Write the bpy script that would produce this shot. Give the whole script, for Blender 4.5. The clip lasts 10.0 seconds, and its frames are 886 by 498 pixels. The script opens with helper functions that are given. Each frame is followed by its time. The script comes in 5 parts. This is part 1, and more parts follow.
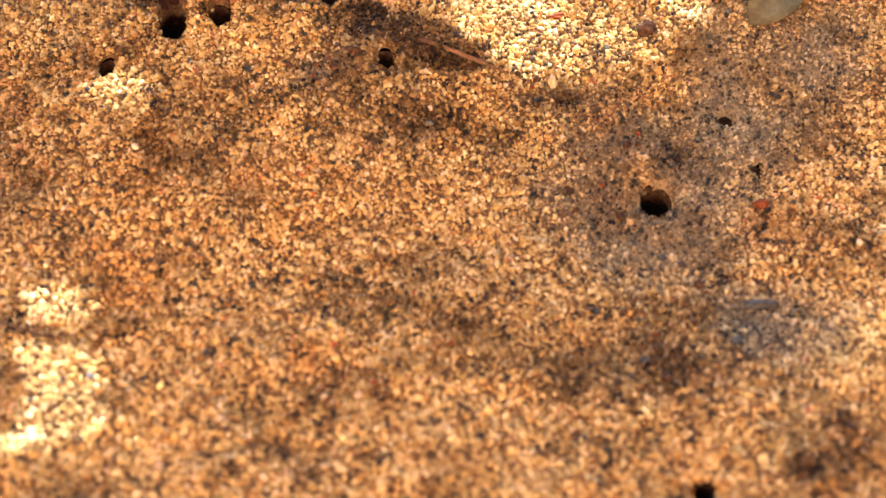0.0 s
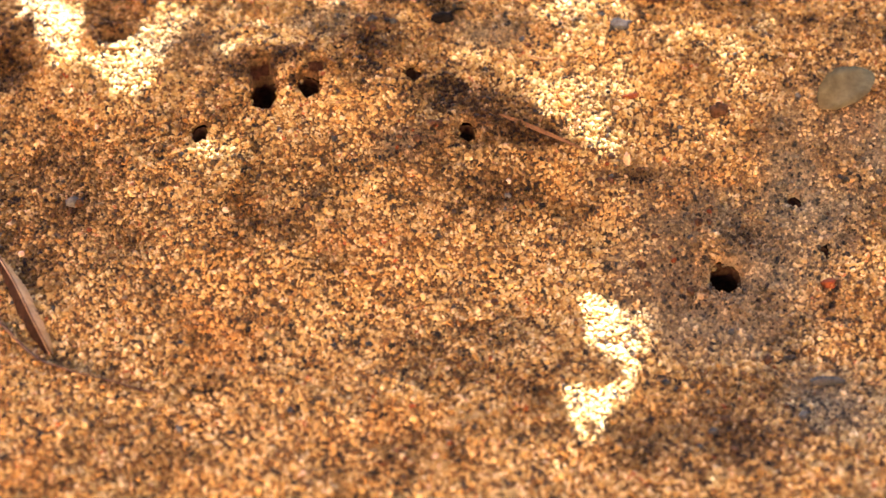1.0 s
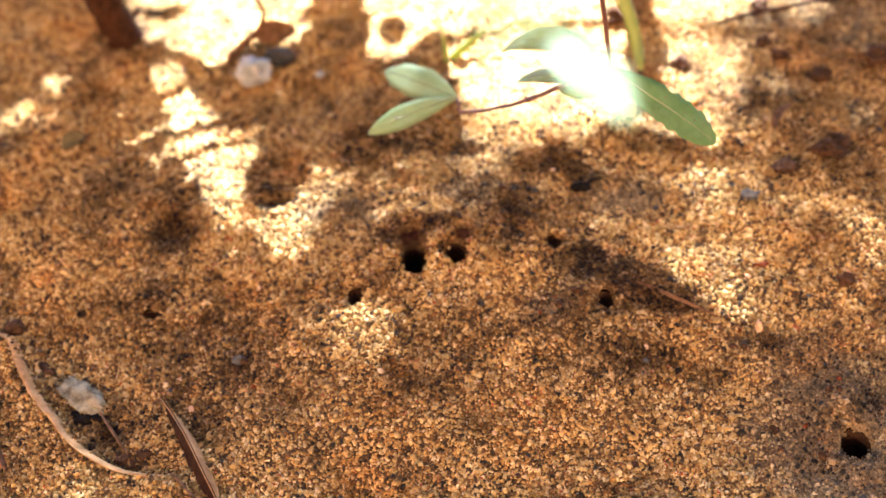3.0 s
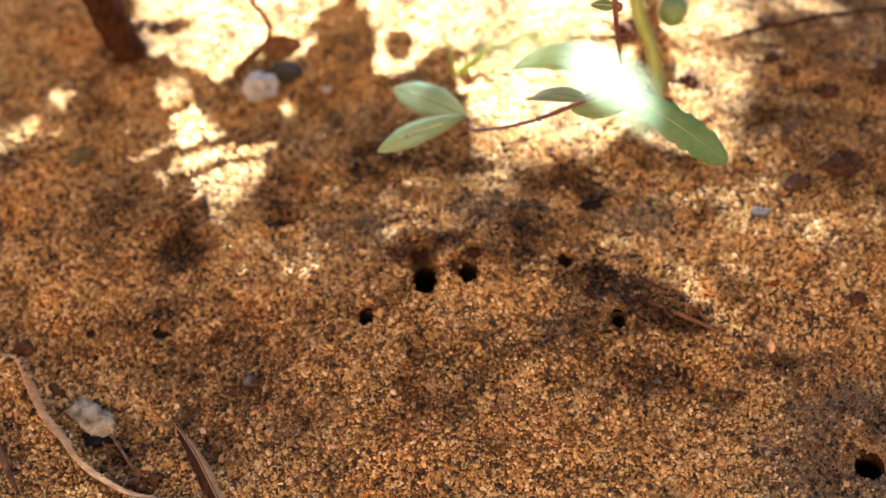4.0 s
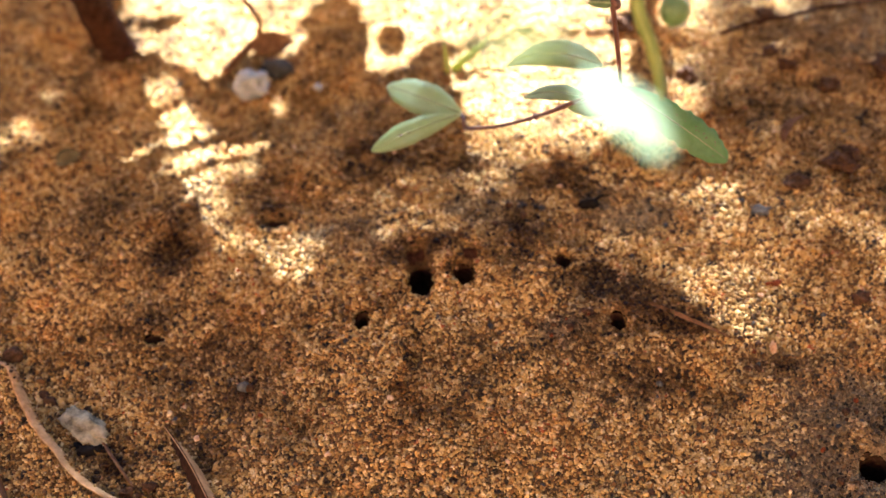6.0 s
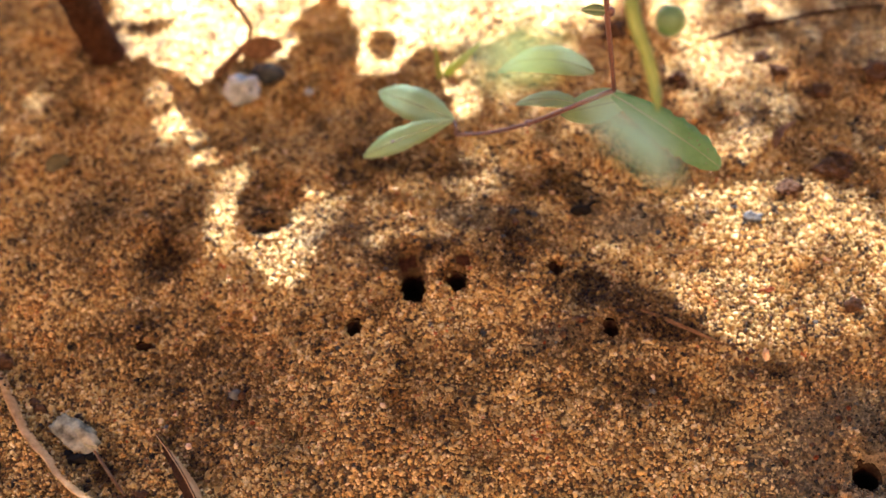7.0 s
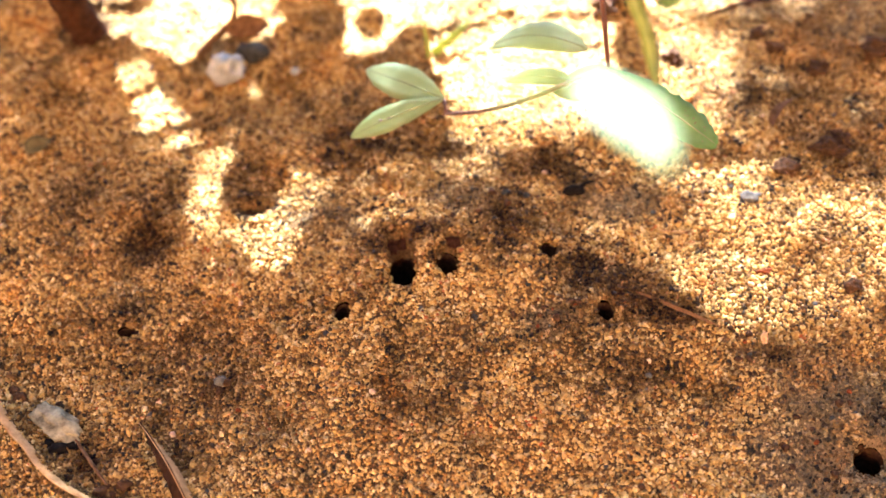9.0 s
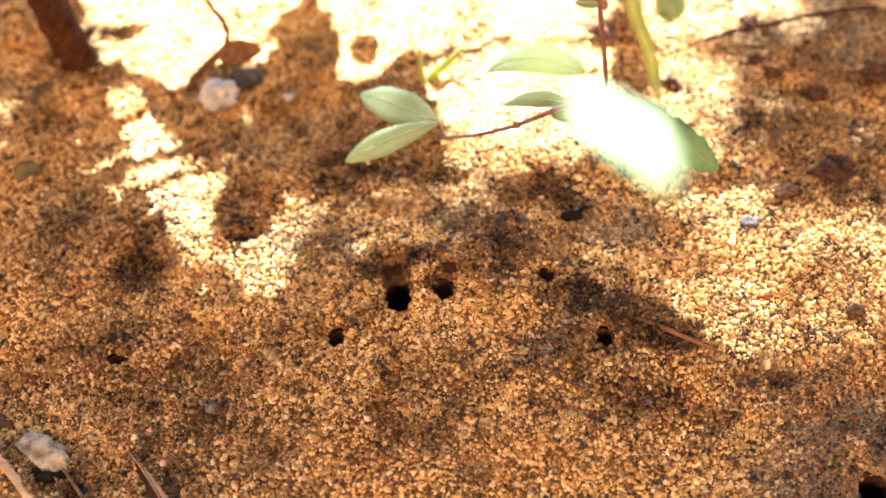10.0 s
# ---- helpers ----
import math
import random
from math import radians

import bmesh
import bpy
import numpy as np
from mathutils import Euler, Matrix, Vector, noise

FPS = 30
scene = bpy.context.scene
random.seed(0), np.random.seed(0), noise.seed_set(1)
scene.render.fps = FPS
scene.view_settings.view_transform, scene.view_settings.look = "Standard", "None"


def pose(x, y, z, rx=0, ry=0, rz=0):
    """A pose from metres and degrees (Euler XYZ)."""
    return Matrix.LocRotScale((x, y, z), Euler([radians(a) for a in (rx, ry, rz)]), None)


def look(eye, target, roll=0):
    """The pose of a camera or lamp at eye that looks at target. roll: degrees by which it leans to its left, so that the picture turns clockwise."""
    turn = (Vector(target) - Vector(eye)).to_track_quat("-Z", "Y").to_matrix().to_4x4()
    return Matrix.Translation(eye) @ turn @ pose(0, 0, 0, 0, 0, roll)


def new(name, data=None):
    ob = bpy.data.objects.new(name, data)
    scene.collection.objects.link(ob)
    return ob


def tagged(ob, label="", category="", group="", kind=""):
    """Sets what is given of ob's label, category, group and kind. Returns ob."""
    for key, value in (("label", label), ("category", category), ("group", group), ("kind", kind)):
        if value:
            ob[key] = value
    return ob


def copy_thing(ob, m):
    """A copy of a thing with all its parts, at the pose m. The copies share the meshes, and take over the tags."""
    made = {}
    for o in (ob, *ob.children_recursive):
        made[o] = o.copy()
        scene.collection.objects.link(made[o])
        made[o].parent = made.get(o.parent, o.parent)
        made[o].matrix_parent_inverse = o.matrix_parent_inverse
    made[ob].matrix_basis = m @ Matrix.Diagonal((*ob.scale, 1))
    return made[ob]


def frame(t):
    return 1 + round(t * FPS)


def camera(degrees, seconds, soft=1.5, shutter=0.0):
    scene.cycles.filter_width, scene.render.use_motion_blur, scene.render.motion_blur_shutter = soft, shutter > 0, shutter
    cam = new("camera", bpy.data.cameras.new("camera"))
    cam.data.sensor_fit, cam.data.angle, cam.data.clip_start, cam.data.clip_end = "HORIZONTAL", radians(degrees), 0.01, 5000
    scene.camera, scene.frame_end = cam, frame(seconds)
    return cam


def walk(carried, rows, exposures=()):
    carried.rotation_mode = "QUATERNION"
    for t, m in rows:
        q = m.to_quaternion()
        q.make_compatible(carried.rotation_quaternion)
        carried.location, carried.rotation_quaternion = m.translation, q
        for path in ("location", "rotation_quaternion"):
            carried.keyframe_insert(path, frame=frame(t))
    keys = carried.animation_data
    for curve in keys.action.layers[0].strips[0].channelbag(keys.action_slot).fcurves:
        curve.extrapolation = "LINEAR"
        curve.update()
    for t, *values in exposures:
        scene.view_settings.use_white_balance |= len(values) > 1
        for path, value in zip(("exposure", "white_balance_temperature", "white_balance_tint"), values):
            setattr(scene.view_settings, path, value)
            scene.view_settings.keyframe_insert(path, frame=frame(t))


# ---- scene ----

# Camera: held close over the ground, then still.
cam = camera(33.9, 10.0, soft=1.5)
cam.data.dof.use_dof = True
cam.data.dof.focus_distance = 0.299
cam.data.dof.aperture_fstop = 11.5
PATH = [
    (0, (0.0226, -0.2311, 0.2014), (0.0480, -0.0412, -0.0294), -0.41),
    (0.5, (0.0187, -0.2338, 0.2050), (0.0392, -0.0377, -0.0212), -0.50),
    (1, (0.0162, -0.2371, 0.2089), (0.0331, -0.0354, -0.0124), -0.82),
    (1.5, (0.0114, -0.2398, 0.2156), (0.0253, -0.0332, -0.0015), -1.26),
    (2, (0.0065, -0.2421, 0.2220), (0.0157, -0.0318, 0.0082), -1.74),
    (2.5, (0.0082, -0.2434, 0.2251), (0.0098, -0.0274, 0.0170), -3.43),
    (3, (0.0054, -0.2417, 0.2309), (0.0048, -0.0226, 0.0260), -3.61),
    (4.5, (-0.0012, -0.2358, 0.2345), (0.0017, -0.0176, 0.0286), -3.09),
    (5, (-0.0022, -0.2351, 0.2334), (0.0002, -0.0166, 0.0278), -3.28),
    (5.5, (0.0000, -0.2328, 0.2331), (0.0025, -0.0156, 0.0261), -3.50),
    (7, (-0.0021, -0.2284, 0.2344), (0.0046, -0.0127, 0.0259), -2.77),
    (7.5, (-0.0020, -0.2288, 0.2336), (0.0053, -0.0126, 0.0257), -2.79),
    (8, (-0.0025, -0.2294, 0.2325), (0.0058, -0.0134, 0.0245), -2.55),
    (8.5, (-0.0018, -0.2292, 0.2309), (0.0063, -0.0143, 0.0217), -2.52),
    (9, (-0.0024, -0.2231, 0.2282), (0.0065, -0.0097, 0.0175), -2.61),
    (9.5, (-0.0039, -0.2229, 0.2246), (0.0071, -0.0069, 0.0166), -2.22),
    (10, (-0.0038, -0.2217, 0.2219), (0.0078, -0.0025, 0.0174), -2.18),
]
walk(cam, [(t, look(eye, target, roll)) for t, eye, target, roll in PATH], [(0.0, 5.53, 5680, 8), (0.5, 5.28, 5680, 8), (1.0, 5.53, 5680, 8), (1.5, 5.78, 5680, 8), (2.0, 5.63, 5560, 8), (3.2, 4.93, 5380, 8), (4.5, 4.53, 5380, 8), (5.7, 4.58, 5380, 8), (7.0, 4.63, 5380, 8), (7.5, 4.83, 5380, 8), (8.5, 5.13, 5380, 8), (9.0, 5.26, 5660, 8), (9.5, 5.16, 5660, 8), (10.0, 5.26, 5660, 8)])

# Daylight: a high sun behind the subject, and the open sky.
TO_SUN = Vector((0.05, 0.73, 0.69)).normalized()
world = bpy.data.worlds.new("sky")
scene.world = world
world.use_nodes = True
sky = world.node_tree.nodes.new("ShaderNodeTexSky")
sky.sky_type, sky.sun_disc = "NISHITA", False
sky.sun_elevation, sky.sun_rotation = math.asin(TO_SUN.z), math.atan2(TO_SUN.x, TO_SUN.y)
sky.air_density, sky.dust_density, sky.ozone_density = 0.22, 0.8, 0.0
sky_back = world.node_tree.nodes["Background"]
sky_back.inputs["Strength"].default_value = 0.05
world.node_tree.links.new(sky.outputs[0], sky_back.inputs[0])
sun = new("sun", bpy.data.lights.new("sun", "SUN"))
sun.data.energy, sun.data.angle, sun.data.color = 5.0, radians(0.5), (0.98, 0.98, 1.0)
sun.matrix_world = look((0, 0, 0), -TO_SUN)


# ---- materials ----
def shader(name, roughness=0.8):
    mat = bpy.data.materials.new(name)
    mat.use_nodes = True
    nodes, links = mat.node_tree.nodes, mat.node_tree.links
    bsdf = nodes["Principled BSDF"]
    bsdf.inputs["Roughness"].default_value = roughness
    return mat, nodes, links, bsdf


def ramp_node(nodes, stops, constant=False):
    ramp = nodes.new("ShaderNodeValToRGB")
    ramp.color_ramp.interpolation = "CONSTANT" if constant else "LINEAR"
    while len(ramp.color_ramp.elements) < len(stops):
        ramp.color_ramp.elements.new(0.5)
    for element, (place, color) in zip(ramp.color_ramp.elements, stops):
        element.position, element.color = place, (*color, 1)
    return ramp


def noise_node(nodes, links, scale, detail=4.0, rough=0.6):
    coords = nodes.new("ShaderNodeNewGeometry")
    tex = nodes.new("ShaderNodeTexNoise")
    tex.inputs["Scale"].default_value, tex.inputs["Detail"].default_value = scale, detail
    tex.inputs["Roughness"].default_value = rough
    links.new(coords.outputs["Position"], tex.inputs["Vector"])
    return tex


def mix_color(nodes, links, a, b, factor, blend="MIX"):
    mix = nodes.new("ShaderNodeMix")
    mix.data_type, mix.blend_type = "RGBA", blend
    for socket, value in ((mix.inputs["Factor"], factor), (mix.inputs["A"], a), (mix.inputs["B"], b)):
        if hasattr(value, "links"):
            links.new(value, socket)
        else:
            socket.default_value = value
    return mix.outputs["Result"]


def bump(nodes, links, bsdf, height, strength, distance):
    node = nodes.new("ShaderNodeBump")
    node.inputs["Strength"].default_value, node.inputs["Distance"].default_value = strength, distance
    links.new(height, node.inputs["Height"])
    links.new(node.outputs[0], bsdf.inputs["Normal"])


def grain_material():
    """Loose quartz and laterite sand: each grain its own colour, in zones."""
    mat, nodes, links, bsdf = shader("sand_grain", 0.75)
    bsdf.inputs["Specular IOR Level"].default_value = 0.05
    geo = nodes.new("ShaderNodeNewGeometry")
    warm = ramp_node(nodes, [(0.0, (0.026, 0.019, 0.013)), (0.085, (0.080, 0.052, 0.028)), (0.17, (0.165, 0.078, 0.024)), (0.31, (0.33, 0.178, 0.048)),
                             (0.48, (0.42, 0.255, 0.080)), (0.68, (0.50, 0.330, 0.128)), (0.86, (0.62, 0.455, 0.235)), (0.965, (0.30, 0.075, 0.020))], True)
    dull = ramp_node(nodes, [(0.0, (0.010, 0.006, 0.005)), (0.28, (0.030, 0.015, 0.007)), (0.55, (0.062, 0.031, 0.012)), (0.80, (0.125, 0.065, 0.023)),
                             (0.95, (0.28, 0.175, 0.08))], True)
    grey = ramp_node(nodes, [(0.0, (0.030, 0.026, 0.020)), (0.18, (0.11, 0.082, 0.050)), (0.40, (0.19, 0.140, 0.078)), (0.68, (0.28, 0.205, 0.112)), (0.9, (0.40, 0.300, 0.170))], True)
    # Grains of a kind lie together in small clusters.
    cluster = nodes.new("ShaderNodeMath")
    cluster.operation, cluster.use_clamp = "MULTIPLY_ADD", True
    links.new(noise_node(nodes, links, 200, 4, 0.75).outputs[0], cluster.inputs[0])
    cluster.inputs[1].default_value, cluster.inputs[2].default_value = 2.4, -0.70
    pick = nodes.new("ShaderNodeMix")
    pick.inputs[0].default_value = 0.42
    links.new(geo.outputs["Random Per Island"], pick.inputs[2])
    links.new(cluster.outputs[0], pick.inputs[3])
    spread = nodes.new("ShaderNodeMath")
    spread.operation, spread.use_clamp = "MULTIPLY_ADD", True
    links.new(pick.outputs[0], spread.inputs[0])
    spread.inputs[1].default_value, spread.inputs[2].default_value = 1.34, -0.17
    for ramp in (warm, dull, grey):
        links.new(spread.outputs[0], ramp.inputs[0])
    dark_share, crust = nodes.new("ShaderNodeAttribute"), nodes.new("ShaderNodeAttribute")
    dark_share.attribute_name, crust.attribute_name = "humus_shade", "crust"
    color = mix_color(nodes, links, warm.outputs[0], grey.outputs[0], crust.outputs["Fac"])
    # Grains in humus and under painted leaf shade take the dull colours.
    color = mix_color(nodes, links, color, dull.outputs[0], dark_share.outputs["Fac"])
    fine = noise_node(nodes, links, 2600, 3)
    tone = ramp_node(nodes, [(0.3, (0.75, 0.75, 0.75)), (0.7, (1.15, 1.12, 1.08))])
    links.new(fine.outputs[0], tone.inputs[0])
    damp = ramp_node(nodes, [(0.34, (0.47, 0.45, 0.44)), (0.5, (0.98, 0.98, 0.98)), (0.68, (1.16, 1.16, 1.16))])
    links.new(noise_node(nodes, links, 70, 3).outputs[0], damp.inputs[0])
    # Broad drifts of rustier and of greyer sand.
    drift = ramp_node(nodes, [(0.36, (1.03, 0.88, 0.72)), (0.46, (1.0, 0.99, 0.97)), (0.56, (1.0, 1.0, 1.0)), (0.66, (0.80, 0.84, 0.92))])
    links.new(noise_node(nodes, links, 38, 5, 0.65).outputs[0], drift.inputs[0])
    color = mix_color(nodes, links, color, drift.outputs[0], 1.0, "MULTIPLY")
    toned = mix_color(nodes, links, color, tone.outputs[0], 1.0, "MULTIPLY")
    links.new(mix_color(nodes, links, toned, damp.outputs[0], 1.0, "MULTIPLY"), bsdf.inputs["Base Color"])
    bump(nodes, links, bsdf, fine.outputs[0], 0.5, 0.0002)
    return mat


def soil_material():
    """Fine damp earth between the grains, speckled like the sand that lies on it."""
    mat, nodes, links, bsdf = shader("soil", 0.95)
    bsdf.inputs["Specular IOR Level"].default_value = 0.05
    broad, fine = noise_node(nodes, links, 60, 6), noise_node(nodes, links, 1400, 5, 0.7)
    base = ramp_node(nodes, [(0.35, (0.055, 0.027, 0.010)), (0.5, (0.105, 0.056, 0.021)), (0.68, (0.17, 0.096, 0.038))])
    links.new(broad.outputs[0], base.inputs[0])
    speck = ramp_node(nodes, [(0.35, (0.45, 0.45, 0.46)), (0.5, (1.0, 1.0, 1.0)), (0.68, (1.7, 1.6, 1.45))])
    links.new(fine.outputs[0], speck.inputs[0])
    crust = nodes.new("ShaderNodeAttribute")
    crust.attribute_name = "crust"
    bare = mix_color(nodes, links, base.outputs[0], (0.150, 0.104, 0.056, 1), crust.outputs["Fac"])
    links.new(mix_color(nodes, links, bare, speck.outputs[0], 1.0, "MULTIPLY"), bsdf.inputs["Base Color"])
    bump(nodes, links, bsdf, fine.outputs[0], 0.8, 0.0004)
    return mat


def plain_material(name, dark, light, scale, roughness=0.7, bump_depth=0.0003, specular=0.4):
    mat, nodes, links, bsdf = shader(name, roughness)
    tex = noise_node(nodes, links, scale, 6, 0.65)
    ramp = ramp_node(nodes, [(0.32, dark), (0.7, light)])
    links.new(tex.outputs[0], ramp.inputs[0])
    links.new(ramp.outputs[0], bsdf.inputs["Base Color"])
    bsdf.inputs["Specular IOR Level"].default_value = specular
    bump(nodes, links, bsdf, tex.outputs[0], 0.6, bump_depth)
    return mat


def leaf_material(name, dark, light, through_color, share=0.45, roughness=0.4, specular=0.5):
    """A thin blade: gloss on top, and light that shines through it."""
    mat, nodes, links, bsdf = shader(name, roughness)
    tex = noise_node(nodes, links, 420, 5, 0.65)
    ramp = ramp_node(nodes, [(0.3, dark), (0.7, light)])
    links.new(tex.outputs[0], ramp.inputs[0])
    links.new(ramp.outputs[0], bsdf.inputs["Base Color"])
    bsdf.inputs["Specular IOR Level"].default_value = specular
    bump(nodes, links, bsdf, tex.outputs[0], 0.4, 0.0002)
    thin, mix = nodes.new("ShaderNodeBsdfTranslucent"), nodes.new("ShaderNodeMixShader")
    thin.inputs[0].default_value, mix.inputs[0].default_value = (*through_color, 1), share
    links.new(bsdf.outputs[0], mix.inputs[1])
    links.new(thin.outputs[0], mix.inputs[2])
    links.new(mix.outputs[0], nodes["Material Output"].inputs["Surface"])
    return mat


GRAIN, SOIL = grain_material(), soil_material()
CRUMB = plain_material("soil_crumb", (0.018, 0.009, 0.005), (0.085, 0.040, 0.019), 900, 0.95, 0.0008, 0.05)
RED_CRUMB = plain_material("red_crumb", (0.06, 0.014, 0.004), (0.16, 0.040, 0.011), 1500, 0.9, 0.0003, 0.1)
GREY_STONE = plain_material("grey_stone", (0.035, 0.030, 0.026), (0.11, 0.10, 0.09), 700, 0.9, 0.0005, 0.05)
DARK_STONE = plain_material("dark_stone", (0.02, 0.018, 0.017), (0.06, 0.054, 0.048), 700, 0.9, 0.0005, 0.05)
PALE_STONE = plain_material("pale_stone", (0.11, 0.11, 0.11), (0.38, 0.37, 0.36), 260, 0.65)
TAN_STONE = plain_material("tan_stone", (0.30, 0.15, 0.07), (0.55, 0.36, 0.20), 700, 0.7)
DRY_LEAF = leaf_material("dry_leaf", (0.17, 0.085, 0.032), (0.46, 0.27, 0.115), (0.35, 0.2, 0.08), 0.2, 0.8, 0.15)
DRY_BROWN = leaf_material("dry_brown_leaf", (0.035, 0.015, 0.007), (0.17, 0.085, 0.038), (0.2, 0.09, 0.03), 0.12, 0.8, 0.1)
DRY_SHADED = plain_material("shaded_dry_leaf", (0.010, 0.004, 0.002), (0.042, 0.017, 0.007), 600, 0.9, 0.0003, 0.05)
BLACK = plain_material("black_seed", (0.004, 0.003, 0.003), (0.012, 0.009, 0.007), 900, 0.95, 0.0001, 0.03)
RUN = plain_material("dark_run_earth", (0.014, 0.005, 0.003), (0.060, 0.022, 0.010), 1100, 0.95, 0.0006, 0.05)
GREY_LEAF = plain_material("grey_leaf", (0.045, 0.036, 0.018), (0.10, 0.080, 0.042), 300, 0.95, 0.0005, 0.02)
FLUFF = plain_material("pale_husk", (0.060, 0.048, 0.030), (0.29, 0.245, 0.165), 330, 0.95, 0.0003, 0.05)
GREEN = leaf_material("green_leaf", (0.060, 0.115, 0.045), (0.13, 0.20, 0.09), (0.16, 0.40, 0.08), 0.35, 0.5, 0.3)
RIB = plain_material("leaf_midrib", (0.16, 0.20, 0.09), (0.24, 0.27, 0.14), 900, 0.6, 0.0001, 0.2)
# Paler than GREEN: part of the sun on these leaves is in the colour.
SUN_GREEN = leaf_material("sun_paled_leaf", (0.125, 0.165, 0.075), (0.22, 0.26, 0.145), (0.45, 0.58, 0.26), 0.45, 0.55, 0.25)
NEAR_GREEN = leaf_material("dark_yellow_green_leaf", (0.055, 0.062, 0.006), (0.085, 0.090, 0.012), (0.10, 0.115, 0.01), 0.35, 0.6, 0.1)
YELLOW_GREEN = leaf_material("yellow_green_pod", (0.10, 0.13, 0.012), (0.21, 0.23, 0.035), (0.26, 0.30, 0.02), 0.3, 0.5)
CANOPY = leaf_material("canopy_leaf", (0.04, 0.08, 0.02), (0.09, 0.14, 0.04), (0.1, 0.2, 0.03), 0.12, 0.5)
SKY_SCREEN = plain_material("sky_screen", (0.012, 0.018, 0.008), (0.06, 0.07, 0.03), 30, 0.9, 0.02)
BOUNCE = plain_material("bounce_earth", (0.36, 0.19, 0.075), (0.56, 0.33, 0.15), 14, 0.95, 0.02)
STEM = plain_material("red_brown_stem", (0.04, 0.014, 0.010), (0.13, 0.055, 0.036), 1500, 0.55)
BARK = plain_material("bark", (0.008, 0.003, 0.002), (0.055, 0.021, 0.010), 420, 0.9, 0.0016, 0.05)


# ---- building helpers ----
def part(name, bm, material, parent=None, label="", smooth=True):
    """Links a bmesh as one mesh object, under its thing if one is given."""
    mesh = bpy.data.meshes.new(name)
    bm.normal_update()
    for face in bm.faces:
        face.smooth = smooth
    bm.to_mesh(mesh)
    bm.free()
    mesh.materials.append(material)
    ob = new(name, mesh)
    ob.parent = parent
    return tagged(ob, label)


def base_empty(name, place, label, category, group=""):
    ob = new(name)
    ob.location = place
    ob.empty_display_size = 0.01
    return tagged(ob, label, category, group)


def value_noise(x, y, size, seed):
    """Smooth random heights, -1 to 1, with lumps of about that size."""
    table = np.random.RandomState(seed).rand(256, 256) * 2 - 1
    u, v = np.asarray(x) / size + 77.3, np.asarray(y) / size + 31.7
    i, j = np.floor(u).astype(int), np.floor(v).astype(int)
    f, g = u - i, v - j
    f, g = f * f * (3 - 2 * f), g * g * (3 - 2 * g)
    a, b = table[i % 256, j % 256], table[(i + 1) % 256, j % 256]
    c, d = table[i % 256, (j + 1) % 256], table[(i + 1) % 256, (j + 1) % 256]
    return (a * (1 - f) + b * f) * (1 - g) + (c * (1 - f) + d * f) * g


# Relief of the ground: a low mound with the burrows on its crest (x, y, spread, height).
MOUNDS = [(0.015, 0.0, 0.03, 0.0043), (-0.075, -0.02, 0.03, -0.0048), (0.09, -0.05, 0.03, -0.0042),
          (0.04, -0.06, 0.04, -0.0028), (-0.04, 0.09, 0.04, -0.006), (0.09, 0.06, 0.04, 0.0035),
          (-0.0612, 0.0200, 0.0025, -0.0022)]
# Burrow mouths: x, y, half width across, half width along, depth, height of the spoil round it.
HOLES = [(-0.0020, 0.0024, 0.0031, 0.0060, 0.016, 0.0006), (0.0077, 0.0016, 0.0026, 0.0036, 0.014, 0.0006),
         (-0.0156, -0.0082, 0.0021, 0.0026, 0.010, 0.0003), (-0.0632, -0.0038, 0.0025, 0.0018, 0.009, 0.0006),
         (-0.0357, 0.0270, 0.0029, 0.0019, 0.010, 0.0010), (0.0402, -0.0147, 0.0019, 0.0026, 0.009, 0.0004),
         (0.0303, 0.0034, 0.0019, 0.0024, 0.008, 0.0005), (0.0884, -0.0513, 0.0031, 0.0037, 0.014, 0.0010),
         (0.1065, -0.0340, 0.0015, 0.0019, 0.008, 0.0002), (0.1094, -0.0472, 0.0011, 0.0015, 0.006, 0.0002),
         (0.0808, -0.1168, 0.0021, 0.0025, 0.010, 0.0003)]
HOLES = [(x, y, 1.18 * ra, 1.18 * rb, depth, rim) for x, y, ra, rb, depth, rim in HOLES]


# Open runs that lead into the burrows: x, y, half widths, depth.
TROUGHS = [(-0.0026, 0.0088, 0.0028, 0.0046, 0.0022), (0.0095, 0.0066, 0.0021, 0.0024, 0.0012)]


def hole_profile(x, y):
    down = np.zeros_like(x)
    for hx, hy, ra, rb, depth, rim in HOLES:
        wobble = 1 + 0.12 * value_noise(x, y, 0.0016, 5)
        r = np.hypot((x - hx) / ra, (y - hy) / rb) * wobble
        s = np.clip((1.12 - r) / 0.42, 0, 1)
        down -= 0.0034 * s * s
        down += rim * np.exp(-((r - 1.7) / 0.55) ** 2)
    for tx, ty, ra, rb, depth in TROUGHS:
        edge = np.maximum(np.abs(x - tx + 0.12 * (y - ty)) / ra, np.abs(y - ty) / rb) * (1 + 0.15 * value_noise(x, y, 0.0016, 8))
        s = np.clip((1.15 - edge) / 0.35, 0, 1)
        down -= depth * s * s * (3 - 2 * s)
    return down


# Line of the buried leaf's rim in the sand.
RIM_X = [-0.1200, -0.0998, -0.0931, -0.0899, -0.0851, -0.0796, -0.0734, -0.0661, -0.0605, -0.0555, -0.0527, -0.0463, -0.0404, -0.0314, -0.0237]
RIM_Y = [-0.0050, -0.0099, -0.0119, -0.0183, -0.0275, -0.0351, -0.0437, -0.0489, -0.0510, -0.0521, -0.0527, -0.0606, -0.0654, -0.0690, -0.0723]


